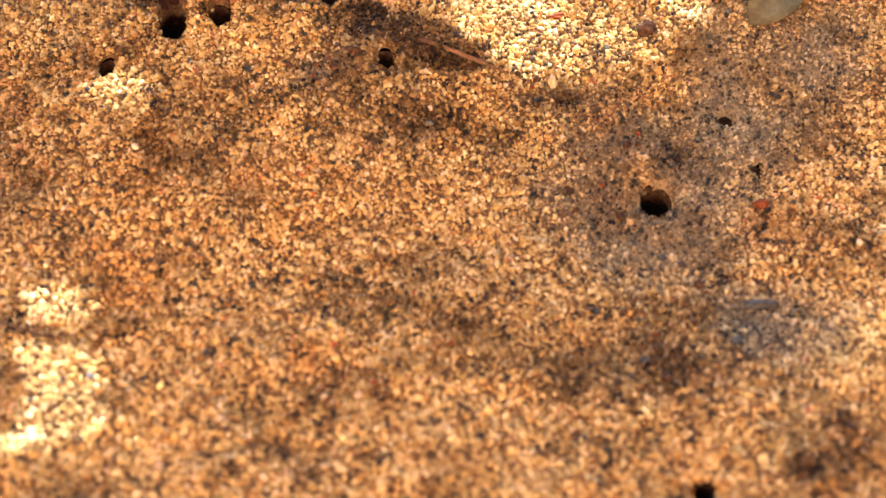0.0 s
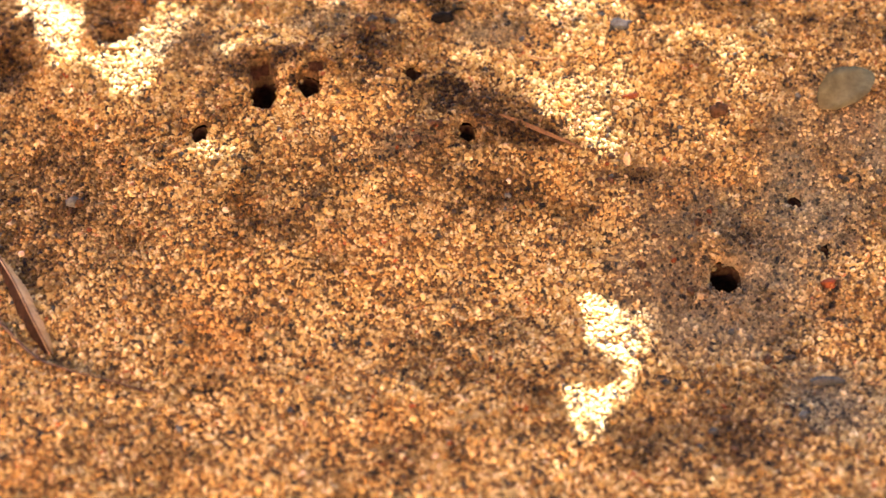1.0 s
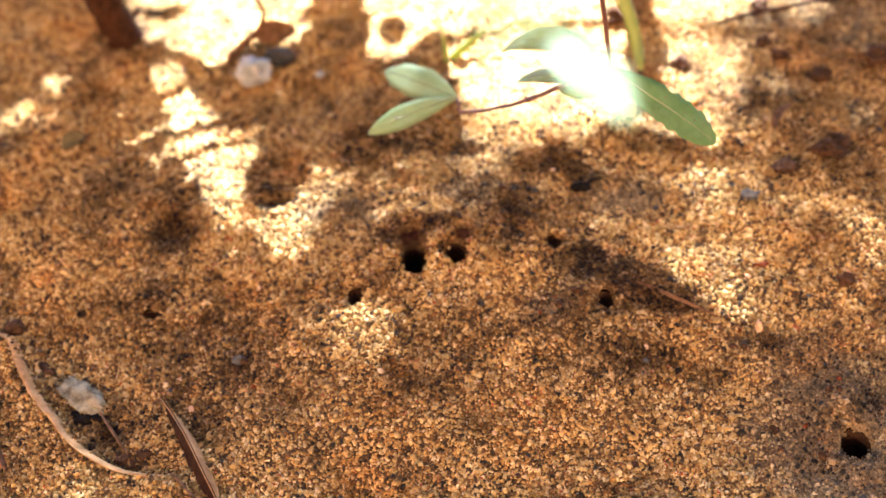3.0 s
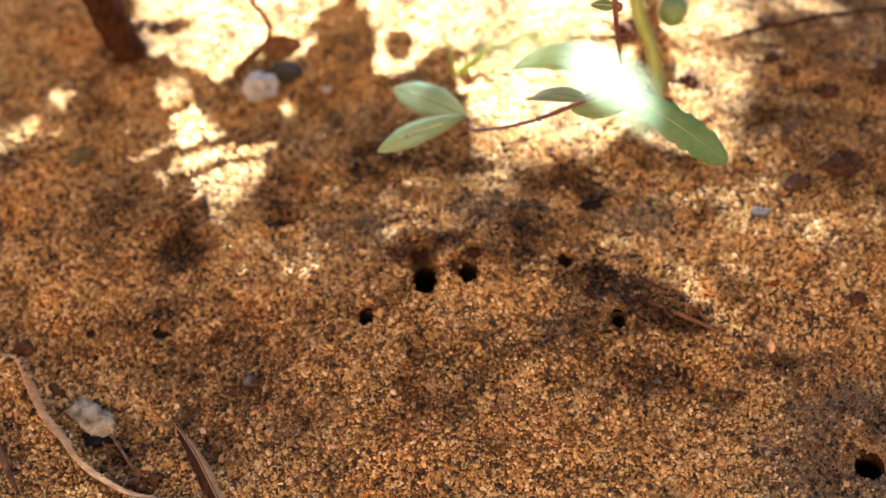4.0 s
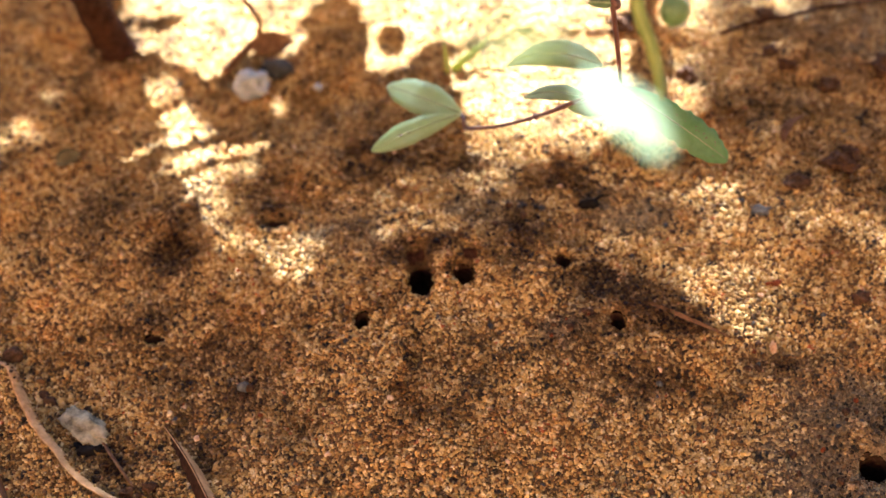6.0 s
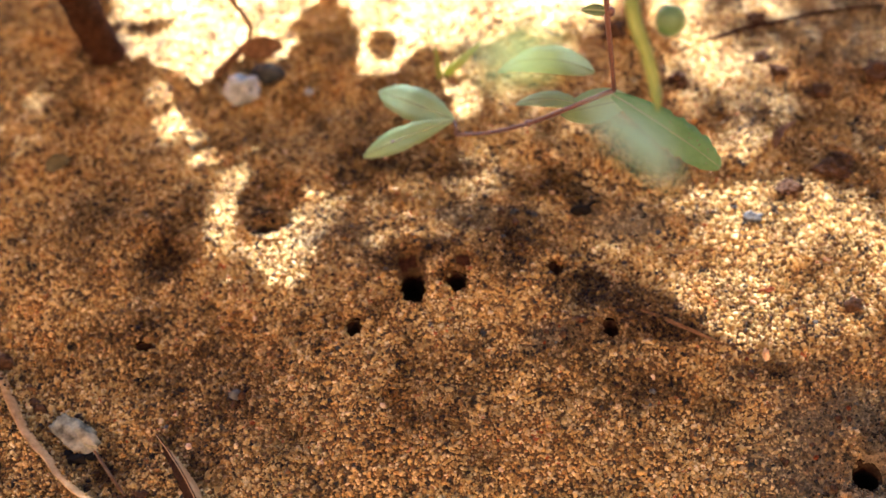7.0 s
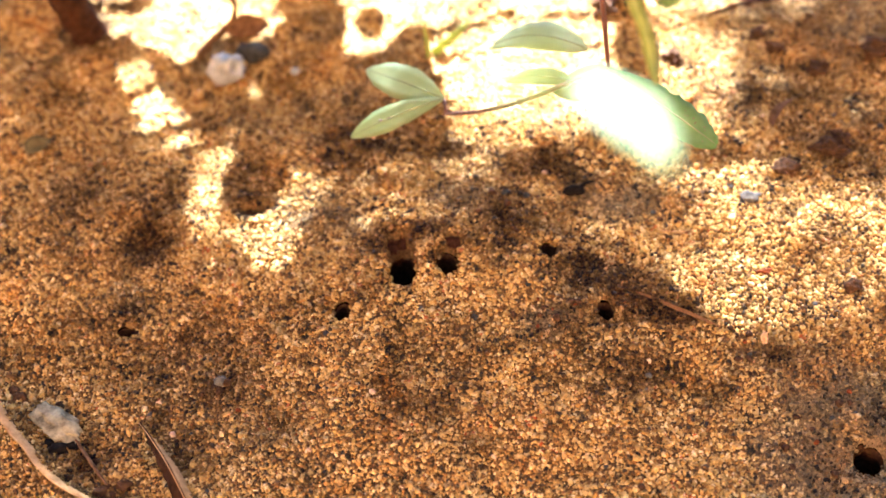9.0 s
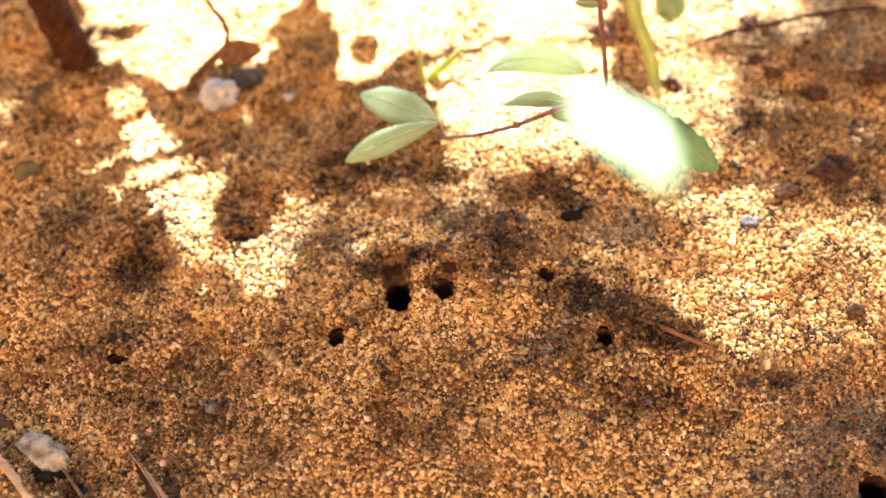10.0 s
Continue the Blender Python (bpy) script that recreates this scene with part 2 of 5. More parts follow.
def relief(x, y):
    """Height of the ground, metres, without the burrows."""
    x, y = np.asarray(x, float), np.asarray(y, float)
    near = np.exp(-((x / 0.5) ** 2 + (y / 0.5) ** 2))
    z = -0.0008 + (0.00768 * x + 0.03719 * y) * near
    for mx, my, spread, high in MOUNDS:
        z += high * np.exp(-((x - mx) ** 2 + (y - my) ** 2) / 2 / spread**2)
    z += 0.0014 * value_noise(x, y, 0.022, 1) + 0.0006 * value_noise(x, y, 0.009, 2) + 0.0004 * value_noise(x, y, 0.0038, 3) + 0.0002 * value_noise(x, y, 0.0017, 6)
    # The sand in front of the buried leaf's rim lies higher than behind it.
    ahead = np.interp(x, RIM_X, RIM_Y) - y
    rise = np.clip(ahead / 0.0016 + 0.4, 0, 1) * np.exp(-np.clip(ahead, 0, 1) / 0.035) * np.interp(x, [-0.20, -0.11, -0.055, -0.022], [0.0, 0.0030, 0.0020, 0.0])
    return z + rise + (1 - near) * 0.04 * value_noise(x, y, 0.9, 4)


def ground_height(x, y):
    return relief(x, y) + hole_profile(np.asarray(x, float), np.asarray(y, float))


def at(x, y, lift=0.0):
    return Vector((x, y, float(relief(x, y)) + lift))


def array_mesh(name, verts, faces, material, smooth=True):
    mesh = bpy.data.meshes.new(name)
    count, sides = faces.shape
    mesh.vertices.add(len(verts))
    mesh.vertices.foreach_set("co", verts.astype(np.float32).ravel())
    mesh.loops.add(count * sides)
    mesh.loops.foreach_set("vertex_index", faces.astype(np.int32).ravel())
    mesh.polygons.add(count)
    mesh.polygons.foreach_set("loop_start", np.arange(count, dtype=np.int32) * sides)
    mesh.polygons.foreach_set("use_smooth", np.full(count, smooth, bool))
    mesh.update(calc_edges=True)
    mesh.materials.append(material)
    return new(name, mesh)


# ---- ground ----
# Dark patches in the sand, part humus and part painted leaf shade: x, y, spread along x and y, strength.
HUMUS_SHADE = [(0.079, -0.051, 0.006, 0.008, 0.7), (0.096, -0.043, 0.008, 0.005, 0.6), (0.021, 0.016, 0.009, 0.007, 0.9), (0.003, 0.010, 0.009, 0.004, 0.9),
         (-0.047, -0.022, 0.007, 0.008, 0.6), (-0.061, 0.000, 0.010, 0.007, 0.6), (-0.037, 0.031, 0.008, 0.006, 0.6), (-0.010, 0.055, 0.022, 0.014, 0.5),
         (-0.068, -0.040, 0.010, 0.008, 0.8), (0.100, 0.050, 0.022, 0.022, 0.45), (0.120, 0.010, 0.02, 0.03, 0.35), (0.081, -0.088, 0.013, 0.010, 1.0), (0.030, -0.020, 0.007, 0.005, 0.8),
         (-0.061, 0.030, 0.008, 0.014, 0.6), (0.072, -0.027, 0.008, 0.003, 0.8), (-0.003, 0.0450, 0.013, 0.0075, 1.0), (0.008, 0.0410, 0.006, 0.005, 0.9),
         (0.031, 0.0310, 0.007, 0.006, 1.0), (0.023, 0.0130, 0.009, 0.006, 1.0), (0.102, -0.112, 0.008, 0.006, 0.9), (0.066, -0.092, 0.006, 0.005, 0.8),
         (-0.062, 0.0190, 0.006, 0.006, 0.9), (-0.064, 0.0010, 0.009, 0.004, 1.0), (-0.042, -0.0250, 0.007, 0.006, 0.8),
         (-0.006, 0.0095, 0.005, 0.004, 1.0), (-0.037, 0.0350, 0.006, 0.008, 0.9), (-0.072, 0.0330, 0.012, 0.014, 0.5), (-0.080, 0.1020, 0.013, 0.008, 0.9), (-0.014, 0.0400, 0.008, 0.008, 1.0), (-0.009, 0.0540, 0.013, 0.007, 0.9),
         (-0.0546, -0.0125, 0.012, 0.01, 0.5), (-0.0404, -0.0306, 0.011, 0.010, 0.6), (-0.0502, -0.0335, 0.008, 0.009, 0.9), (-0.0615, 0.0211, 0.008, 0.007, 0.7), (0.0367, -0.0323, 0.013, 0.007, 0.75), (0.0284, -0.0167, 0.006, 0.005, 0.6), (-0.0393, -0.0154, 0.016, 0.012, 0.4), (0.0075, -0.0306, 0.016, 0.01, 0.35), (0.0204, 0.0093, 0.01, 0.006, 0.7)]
# Leaf shadow painted dark into the sand, with a clear outline: x, y, half length, half width, turn, strength.
LEAF_SHADE = [(0.0445, -0.0085, 0.0190, 0.0072, -0.53, 1.15), (0.0360, -0.0170, 0.0100, 0.0040, -0.1, 0.7)]
# Fine grey crust of washed-out soil.
CRUST = [(0.090, -0.047, 0.016, 0.016, 1.0), (0.108, -0.036, 0.014, 0.012, 0.9), (0.078, -0.056, 0.007, 0.010, 0.8), (0.027, -0.0165, 0.004, 0.003, 0.8), (0.047, 0.018, 0.009, 0.006, 0.8),
         (0.122, -0.020, 0.015, 0.015, 0.7), (0.016, 0.022, 0.010, 0.006, 0.5), (0.103, -0.085, 0.012, 0.008, 0.6), (0.115, 0.080, 0.03, 0.03, 0.4), (-0.020, 0.022, 0.009, 0.009, 0.4)]


def blotches(x, y, spots):
    much = np.zeros_like(x)
    for hx, hy, sx, sy, strong in spots:
        much = np.maximum(much, strong * np.exp(-(((x - hx) / sx) ** 2 + ((y - hy) / sy) ** 2) / 1.6))
    return much


def humus_shade(x, y):
    """How far humus and painted shade darken the sand, 0 to 1."""
    much = blotches(x, y, HUMUS_SHADE)
    for cx, cy, a, b, turn, strong in LEAF_SHADE:
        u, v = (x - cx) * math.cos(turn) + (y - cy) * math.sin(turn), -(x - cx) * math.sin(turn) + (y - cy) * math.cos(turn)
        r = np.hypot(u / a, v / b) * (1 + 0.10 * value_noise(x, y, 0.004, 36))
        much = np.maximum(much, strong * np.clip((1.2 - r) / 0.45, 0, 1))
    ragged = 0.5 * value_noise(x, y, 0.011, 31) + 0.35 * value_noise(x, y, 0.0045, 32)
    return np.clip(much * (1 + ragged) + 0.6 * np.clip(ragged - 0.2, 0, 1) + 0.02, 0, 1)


def crusted(x, y):
    """How far the sand is covered by fine grey crust, 0 to 1."""
    ragged = 0.6 * value_noise(x, y, 0.010, 33) + 0.4 * value_noise(x, y, 0.004, 34)
    return np.clip(1.3 * blotches(x, y, CRUST) * (1 + 0.8 * ragged) + 0.5 * np.clip(ragged - 0.35, 0, 1) - 0.08, 0, 1)


def burrow(hx, hy, ra, rb, depth, rim):
    """The chamber under a burrow mouth: a narrow neck that widens below."""
    bm = bmesh.new()
    rings = []
    for scale, down in ((0.88, -0.0014), (0.84, -0.0030), (1.15, -0.0055), (1.5, -0.009), (1.5, -0.017), (0.9, -0.023), (0.2, -0.025)):
        ring = []
        for k in range(20):
            a = 2 * math.pi * k / 20
            r = scale * (1 + 0.07 * noise.noise(Vector((math.cos(a) * 1.5 + hx * 900, math.sin(a) * 1.5, down * 300))))
            x, y = hx + ra * r * math.cos(a), hy + rb * r * math.sin(a)
            roof = float(ground_height(x, y)) + 0.3 * down
            ring.append(bm.verts.new((x, y, min(roof, float(relief(x, y)) + down if down > -0.002 else float(relief(hx, hy)) + down))))
        rings.append(ring)
    for one, two in zip(rings, rings[1:]):
        for k in range(20):
            bm.faces.new((one[k], one[(k + 1) % 20], two[(k + 1) % 20], two[k]))
    bm.faces.new(rings[-1])
    return bm


def build_ground():
    far = 0.16 + 0.0009 * np.cumprod(np.full(60, 1.2))
    fine_x, fine_y = np.arange(-0.15, 0.1601, 0.0007), np.arange(-0.16, 0.1601, 0.0007)
    xs = np.concatenate([-far[::-1], fine_x, far + 0.001])
    ys = np.concatenate([-far[::-1] - 0.001, fine_y, far + 0.001])
    gx, gy = np.meshgrid(xs, ys)
    vx, vy = gx.ravel().copy(), gy.ravel().copy()
    for hx, hy, ra, rb, *_ in HOLES:
        r = np.hypot((vx - hx) / ra, (vy - hy) / rb)
        close = (r > 0.55) & (r < 0.94)
        vx[close], vy[close] = hx + (vx[close] - hx) * 0.85 / r[close], hy + (vy[close] - hy) * 0.85 / r[close]
    verts = np.stack([vx, vy, ground_height(vx, vy)], 1)
    nx, ny = len(xs), len(ys)
    index = np.arange(nx * ny).reshape(ny, nx)
    faces = np.stack([index[:-1, :-1], index[:-1, 1:], index[1:, 1:], index[1:, :-1]], -1).reshape(-1, 4)
    mid = verts[faces].mean(1)
    for hx, hy, ra, rb, *_ in HOLES:
        faces, mid = [some[np.hypot((mid[:, 0] - hx) / ra, (mid[:, 1] - hy) / rb) > 0.852] for some in (faces, mid)]
    ob = array_mesh("ground", verts, faces, SOIL)
    dust = ob.data.attributes.new("crust", "FLOAT", "POINT")
    dust.data.foreach_set("value", crusted(verts[:, 0], verts[:, 1]).astype(np.float32))
    # Burrow walls take a dark colour that holds the shade of the depth.
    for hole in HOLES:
        part("burrow", burrow(*hole), CRUMB, ob, "insect burrow wall, coloured dark for the shade inside")
    for tx, ty, ra, rb, _ in TROUGHS:
        bm = bmesh.new()
        grid = []
        for v in np.linspace(-1.05, 1.05, 15):
            line = []
            for u in np.linspace(-1.05, 1.05, 13):
                y = ty + v * rb
                x = tx - 0.12 * v * rb + u * ra * (1 - 0.12 * v * v)
                line.append(bm.verts.new((x, y, float(ground_height(x, y)) + 0.0002 - 0.0006 * max(abs(u), abs(v)) ** 6)))
            grid.append(line)
        for one, two in zip(grid, grid[1:]):
            for k in range(12):
                middle = (one[k].co + two[k + 1].co) / 2
                if all(math.hypot((middle.x - h[0]) / h[2], (middle.y - h[1]) / h[3]) > 1.0 for h in HOLES):
                    bm.faces.new((one[k], one[k + 1], two[k + 1], two[k]))
        part("insect_run", bm, RUN, ob, "dark earth in an open insect run")
    return tagged(ob, "sandy orange-brown soil with a low mound and insect burrows", "ground", kind="structure")


def chunk():
    """A block with eight corners and twelve faces, the plain form of a grain."""
    v = np.array([(x, y, z) for x in (-1, 1) for y in (-1, 1) for z in (-1, 1)], float) * 0.62
    f = np.array([(0, 1, 3), (0, 3, 2), (4, 6, 7), (4, 7, 5), (0, 4, 5), (0, 5, 1), (2, 3, 7), (2, 7, 6), (0, 2, 6), (0, 6, 4), (1, 5, 7), (1, 7, 3)])
    return v, f


def build_grains():
    rng = np.random.RandomState(11)
    step = 0.00056
    gx, gy = np.meshgrid(np.arange(-0.135, 0.165, step), np.arange(-0.135, 0.14, step))
    x, y = gx.ravel(), gy.ravel()
    x, y = x + rng.uniform(-0.5, 0.5, x.size) * step, y + rng.uniform(-0.5, 0.5, x.size) * step
    left = np.interp(y, [-0.13, -0.05, 0.13], [-0.055, -0.105, -0.135])
    inside = np.ones(x.size, bool)
    for hx, hy, ra, rb, *_ in HOLES:
        inside &= np.hypot((x - hx) / ra, (y - hy) / rb) > 0.84 + 0.10 * value_noise(x, y, 0.0011, 17)
    for tx, ty, ra, rb, _ in TROUGHS:
        inside &= np.maximum(np.abs(x - tx + 0.12 * (y - ty)) / ra, np.abs(y - ty) / rb) > 0.95
    thin = value_noise(x, y, 0.012, 21) + 0.6 * value_noise(x, y, 0.004, 22)
    keep = (x > left) & (x < np.interp(y, [-0.13, -0.03, 0.02, 0.13], [0.125, 0.162, 0.160, 0.146])) & inside & (rng.rand(x.size) > 0.06 + 0.2 * (thin > 0.6) + 0.18 * crusted(x, y))
    x, y = x[keep], y[keep]
    n = x.size
    dusty = crusted(x, y)
    radius = 0.00041 * np.exp(np.clip(rng.normal(0, 0.28, n), -0.7, 0.5)) * (1 - 0.15 * dusty)
    z = ground_height(x, y) + radius * rng.uniform(-0.2, 0.7, n) + 0.0003 * (rng.rand(n) > 0.85)
    v, f = chunk()
    shape = 1 + rng.uniform(-0.32, 0.32, (n, 8, 3))
    stretch = np.exp(rng.normal(0, 0.24, (n, 1, 3)))
    q = rng.normal(size=(n, 4))
    q /= np.linalg.norm(q, axis=1, keepdims=True)
    a, b, c, d = q.T
    turn = np.stack([1 - 2 * (c * c + d * d), 2 * (b * c - a * d), 2 * (b * d + a * c), 2 * (b * c + a * d), 1 - 2 * (b * b + d * d),
                     2 * (c * d - a * b), 2 * (b * d - a * c), 2 * (c * d + a * b), 1 - 2 * (b * b + c * c)], 1).reshape(n, 3, 3)
    local = v[None] * shape * stretch * radius[:, None, None]
    verts = np.einsum("nij,nkj->nki", turn, local) + np.stack([x, y, z], 1)[:, None]
    faces = f[None] + (np.arange(n) * 8)[:, None, None]
    ob = array_mesh("sand_grains", verts.reshape(-1, 3), faces.reshape(-1, 3), GRAIN)
    dark_share = ob.data.attributes.new("humus_shade", "FLOAT", "POINT")
    dark_share.data.foreach_set("value", np.repeat(np.clip(humus_shade(x, y) + rng.normal(0, 0.12, n), 0, 1), 8).astype(np.float32))
    dust = ob.data.attributes.new("crust", "FLOAT", "POINT")
    dust.data.foreach_set("value", np.repeat(np.clip(dusty * 1.1 + rng.normal(0, 0.1, n), 0, 1), 8).astype(np.float32))
    return tagged(ob, "coarse orange, cream and grey sand grains covering the soil", "sand", kind="stuff")


build_ground()
build_grains()


# ---- stems, leaves and small things ----
def tube(points, radii, sides=8, wobble=0.0, seed=0):
    """A tapered, slightly uneven stem through the points."""
    rng = random.Random(seed)
    bm = bmesh.new()
    pts = [Vector(p) for p in points]
    rings = []
    for k, p in enumerate(pts):
        ahead = (pts[min(k + 1, len(pts) - 1)] - pts[max(k - 1, 0)]).normalized()
        side = ahead.cross(Vector((0.31, 0.87, 0.38))).normalized()
        up = ahead.cross(side)
        ring = []
        for s in range(sides):
            a = 2 * math.pi * s / sides
            r = radii[k] * (1 + rng.uniform(-wobble, wobble))
            ring.append(bm.verts.new(p + r * (math.cos(a) * side + math.sin(a) * up)))
        rings.append(ring)
    for one, two in zip(rings, rings[1:]):
        for s in range(sides):
            bm.faces.new((one[s], one[(s + 1) % sides], two[(s + 1) % sides], two[s]))
    bm.faces.new(rings[0][::-1])
    bm.faces.new(rings[-1])
    return bm


def smooth_path(points, count):
    """Catmull-Rom points through the given ones."""
    p = [Vector(q) for q in points]
    p = [2 * p[0] - p[1]] + p + [2 * p[-1] - p[-2]]
    out = []
    for k in range(count):
        s = k / (count - 1) * (len(p) - 3)
        i = min(int(s), len(p) - 4)
        u = s - i
        a, b, c, d = p[i : i + 4]
        out.append(0.5 * ((2 * b) + (c - a) * u + (2 * a - 5 * b + 4 * c - d) * u * u + (3 * b - a - 3 * c + d) * u**3))
    return out


def blade(base, tip, normal, width, sag=0.1, fold=0.15, shape=0.8, thick=0.00025, notch=0.0, rows=14, seed=0, blunt=0.75):
    """A leaf with a midrib fold, an arched blade, a slightly uneven margin and a real thickness."""
    rng = random.Random(seed)
    base, tip, normal = Vector(base), Vector(tip), Vector(normal).normalized()
    along = tip - base
    side = along.cross(normal).normalized()
    up = side.cross(along).normalized()
    bm = bmesh.new()
    layers = []
    teeth = [rng.choice((0.0, 0.0, 0.5, 1.0)) for k in range(2 * rows + 2)]
    for offset in (0.0, -thick):
        grid = []
        for k in range(rows + 1):
            u = k / rows
            half = width / 2 * math.sin(math.pi * min(1, u**shape * 0.985 + 0.008)) ** blunt + 0.0001
            half *= 1 + rng.uniform(-1, 1) * 0.05 * (offset == 0.0)
            mid = base + along * u + up * (sag * along.length * 4 * u * (1 - u))
            row = []
            for c in (-1, -0.55, 0, 0.55, 1):
                cut = notch * abs(c) * (teeth[2 * k + (c > 0)] if u > 0.4 else 0) * half
                lift = fold * half * abs(c) ** 1.3
                row.append(bm.verts.new(mid + side * (c * half - math.copysign(cut, c)) + up * (lift + offset)))
            grid.append(row)
        layers.append(grid)
    top, low = layers
    for k in range(rows):
        for c in range(4):
            bm.faces.new((top[k][c], top[k][c + 1], top[k + 1][c + 1], top[k + 1][c]))
            bm.faces.new((low[k][c], low[k + 1][c], low[k + 1][c + 1], low[k][c + 1]))
        bm.faces.new((top[k][0], top[k + 1][0], low[k + 1][0], low[k][0]))
        bm.faces.new((top[k][4], low[k][4], low[k + 1][4], top[k + 1][4]))
    for k in (0, rows):
        for c in range(4):
            bm.faces.new((top[k][c], low[k][c], low[k][c + 1], top[k][c + 1]))
    bmesh.ops.recalc_face_normals(bm, faces=bm.faces)
    return bm


def lump(radius, seed, stretch=(1, 1, 0.75), rough=0.25, level=2):
    """A weathered pebble or crumb of soil."""
    bm = bmesh.new()
    bmesh.ops.create_icosphere(bm, subdivisions=level, radius=1.0)
    shift = Vector((seed * 3.7, seed * 1.3, seed * 0.7))
    for v in bm.verts:
        n = noise.noise(v.co * 1.4 + shift) + 0.5 * noise.noise(v.co * 3.1 + shift) + (0.45 * noise.noise(v.co * 6.5 + shift) if level > 2 else 0)
        v.co = Vector([a * s for a, s in zip(v.co * (1 + rough * n), stretch)]) * radius
    return bm


def strip(points, lean, height, thick=0.0003, rows=24, seed=0, ends=0.3):
    """A curled rim of dry leaf that stands on edge along a line on the ground."""
    rng = random.Random(seed)
    pts = smooth_path(points, rows)
    bm = bmesh.new()
    rings = []
    for k, p in enumerate(pts):
        u = k / (rows - 1)
        ahead = (pts[min(k + 1, rows - 1)] - pts[max(k - 1, 0)]).normalized()
        side = ahead.cross(Vector((0, 0, 1))).normalized()
        tall = height * (ends + (1 - ends) * math.sin(math.pi * min(0.97, 0.06 + u)) ** 0.6) * (1 + rng.uniform(-0.08, 0.08))
        ring = []
        for off in (0, 1):
            for j in range(5):
                v = j / 4
                out = side * (lean * tall * v * v + off * thick)
                ring.append(bm.verts.new(p + out + Vector((0, 0, tall * (v - 0.15 - 0.25 * v * v)))))
        rings.append(ring)
    for one, two in zip(rings, rings[1:]):
        for j in range(4):
            bm.faces.new((one[j], two[j], two[j + 1], one[j + 1]))
            bm.faces.new((one[5 + j], one[6 + j], two[6 + j], two[5 + j]))
        bm.faces.new((one[4], two[4], two[9], one[9]))
        bm.faces.new((one[0], one[5], two[5], two[0]))
    for ring in (rings[0], rings[-1]):
        bm.faces.new((ring[0], ring[1], ring[2], ring[3], ring[4], ring[9], ring[8], ring[7], ring[6], ring[5]))
    bmesh.ops.recalc_face_normals(bm, faces=bm.faces)
    return bm


def tent(points, facing, out, tall, rows=26):
    """One half of a folded leaf: from the ridge along the line down to the sand on that side."""
    pts = smooth_path(points, rows)
    bm = bmesh.new()
    rings = []
    for k, p in enumerate(pts):
        u = k / (rows - 1)
        ahead = (pts[min(k + 1, rows - 1)] - pts[max(k - 1, 0)]).normalized()
        side = ahead.cross(Vector((0, 0, 1))).normalized() * -facing
        swell = math.sin(math.pi * min(1.0, u**1.35)) ** 0.8
        high = tall * (0.12 + 0.88 * swell) + 0.00012 * math.sin(17 * u)
        ring = []
        for off in (0.0, 0.00022):
            for j in range(5):
                v = j / 4
                reach = out * (0.10 + 0.9 * swell) * v * (1.25 - 0.25 * v)
                ring.append(bm.verts.new(p + side * (reach - off) + Vector((0, 0, high * (1 - v) ** 0.85 - 0.0005 * v))))
        rings.append(ring)
    for one, two in zip(rings, rings[1:]):
        for j in range(4):
            bm.faces.new((one[j], two[j], two[j + 1], one[j + 1]))
            bm.faces.new((one[5 + j], one[6 + j], two[6 + j], two[5 + j]))
        bm.faces.new((one[4], two[4], two[9], one[9]))
        bm.faces.new((one[0], one[5], two[5], two[0]))
    for ring in (rings[0], rings[-1]):
        bm.faces.new((ring[0], ring[1], ring[2], ring[3], ring[4], ring[9], ring[8], ring[7], ring[6], ring[5]))
    bmesh.ops.recalc_face_normals(bm, faces=bm.faces)
    return bm


def local(points, origin):
    return [Vector(p) - Vector(origin) for p in points]


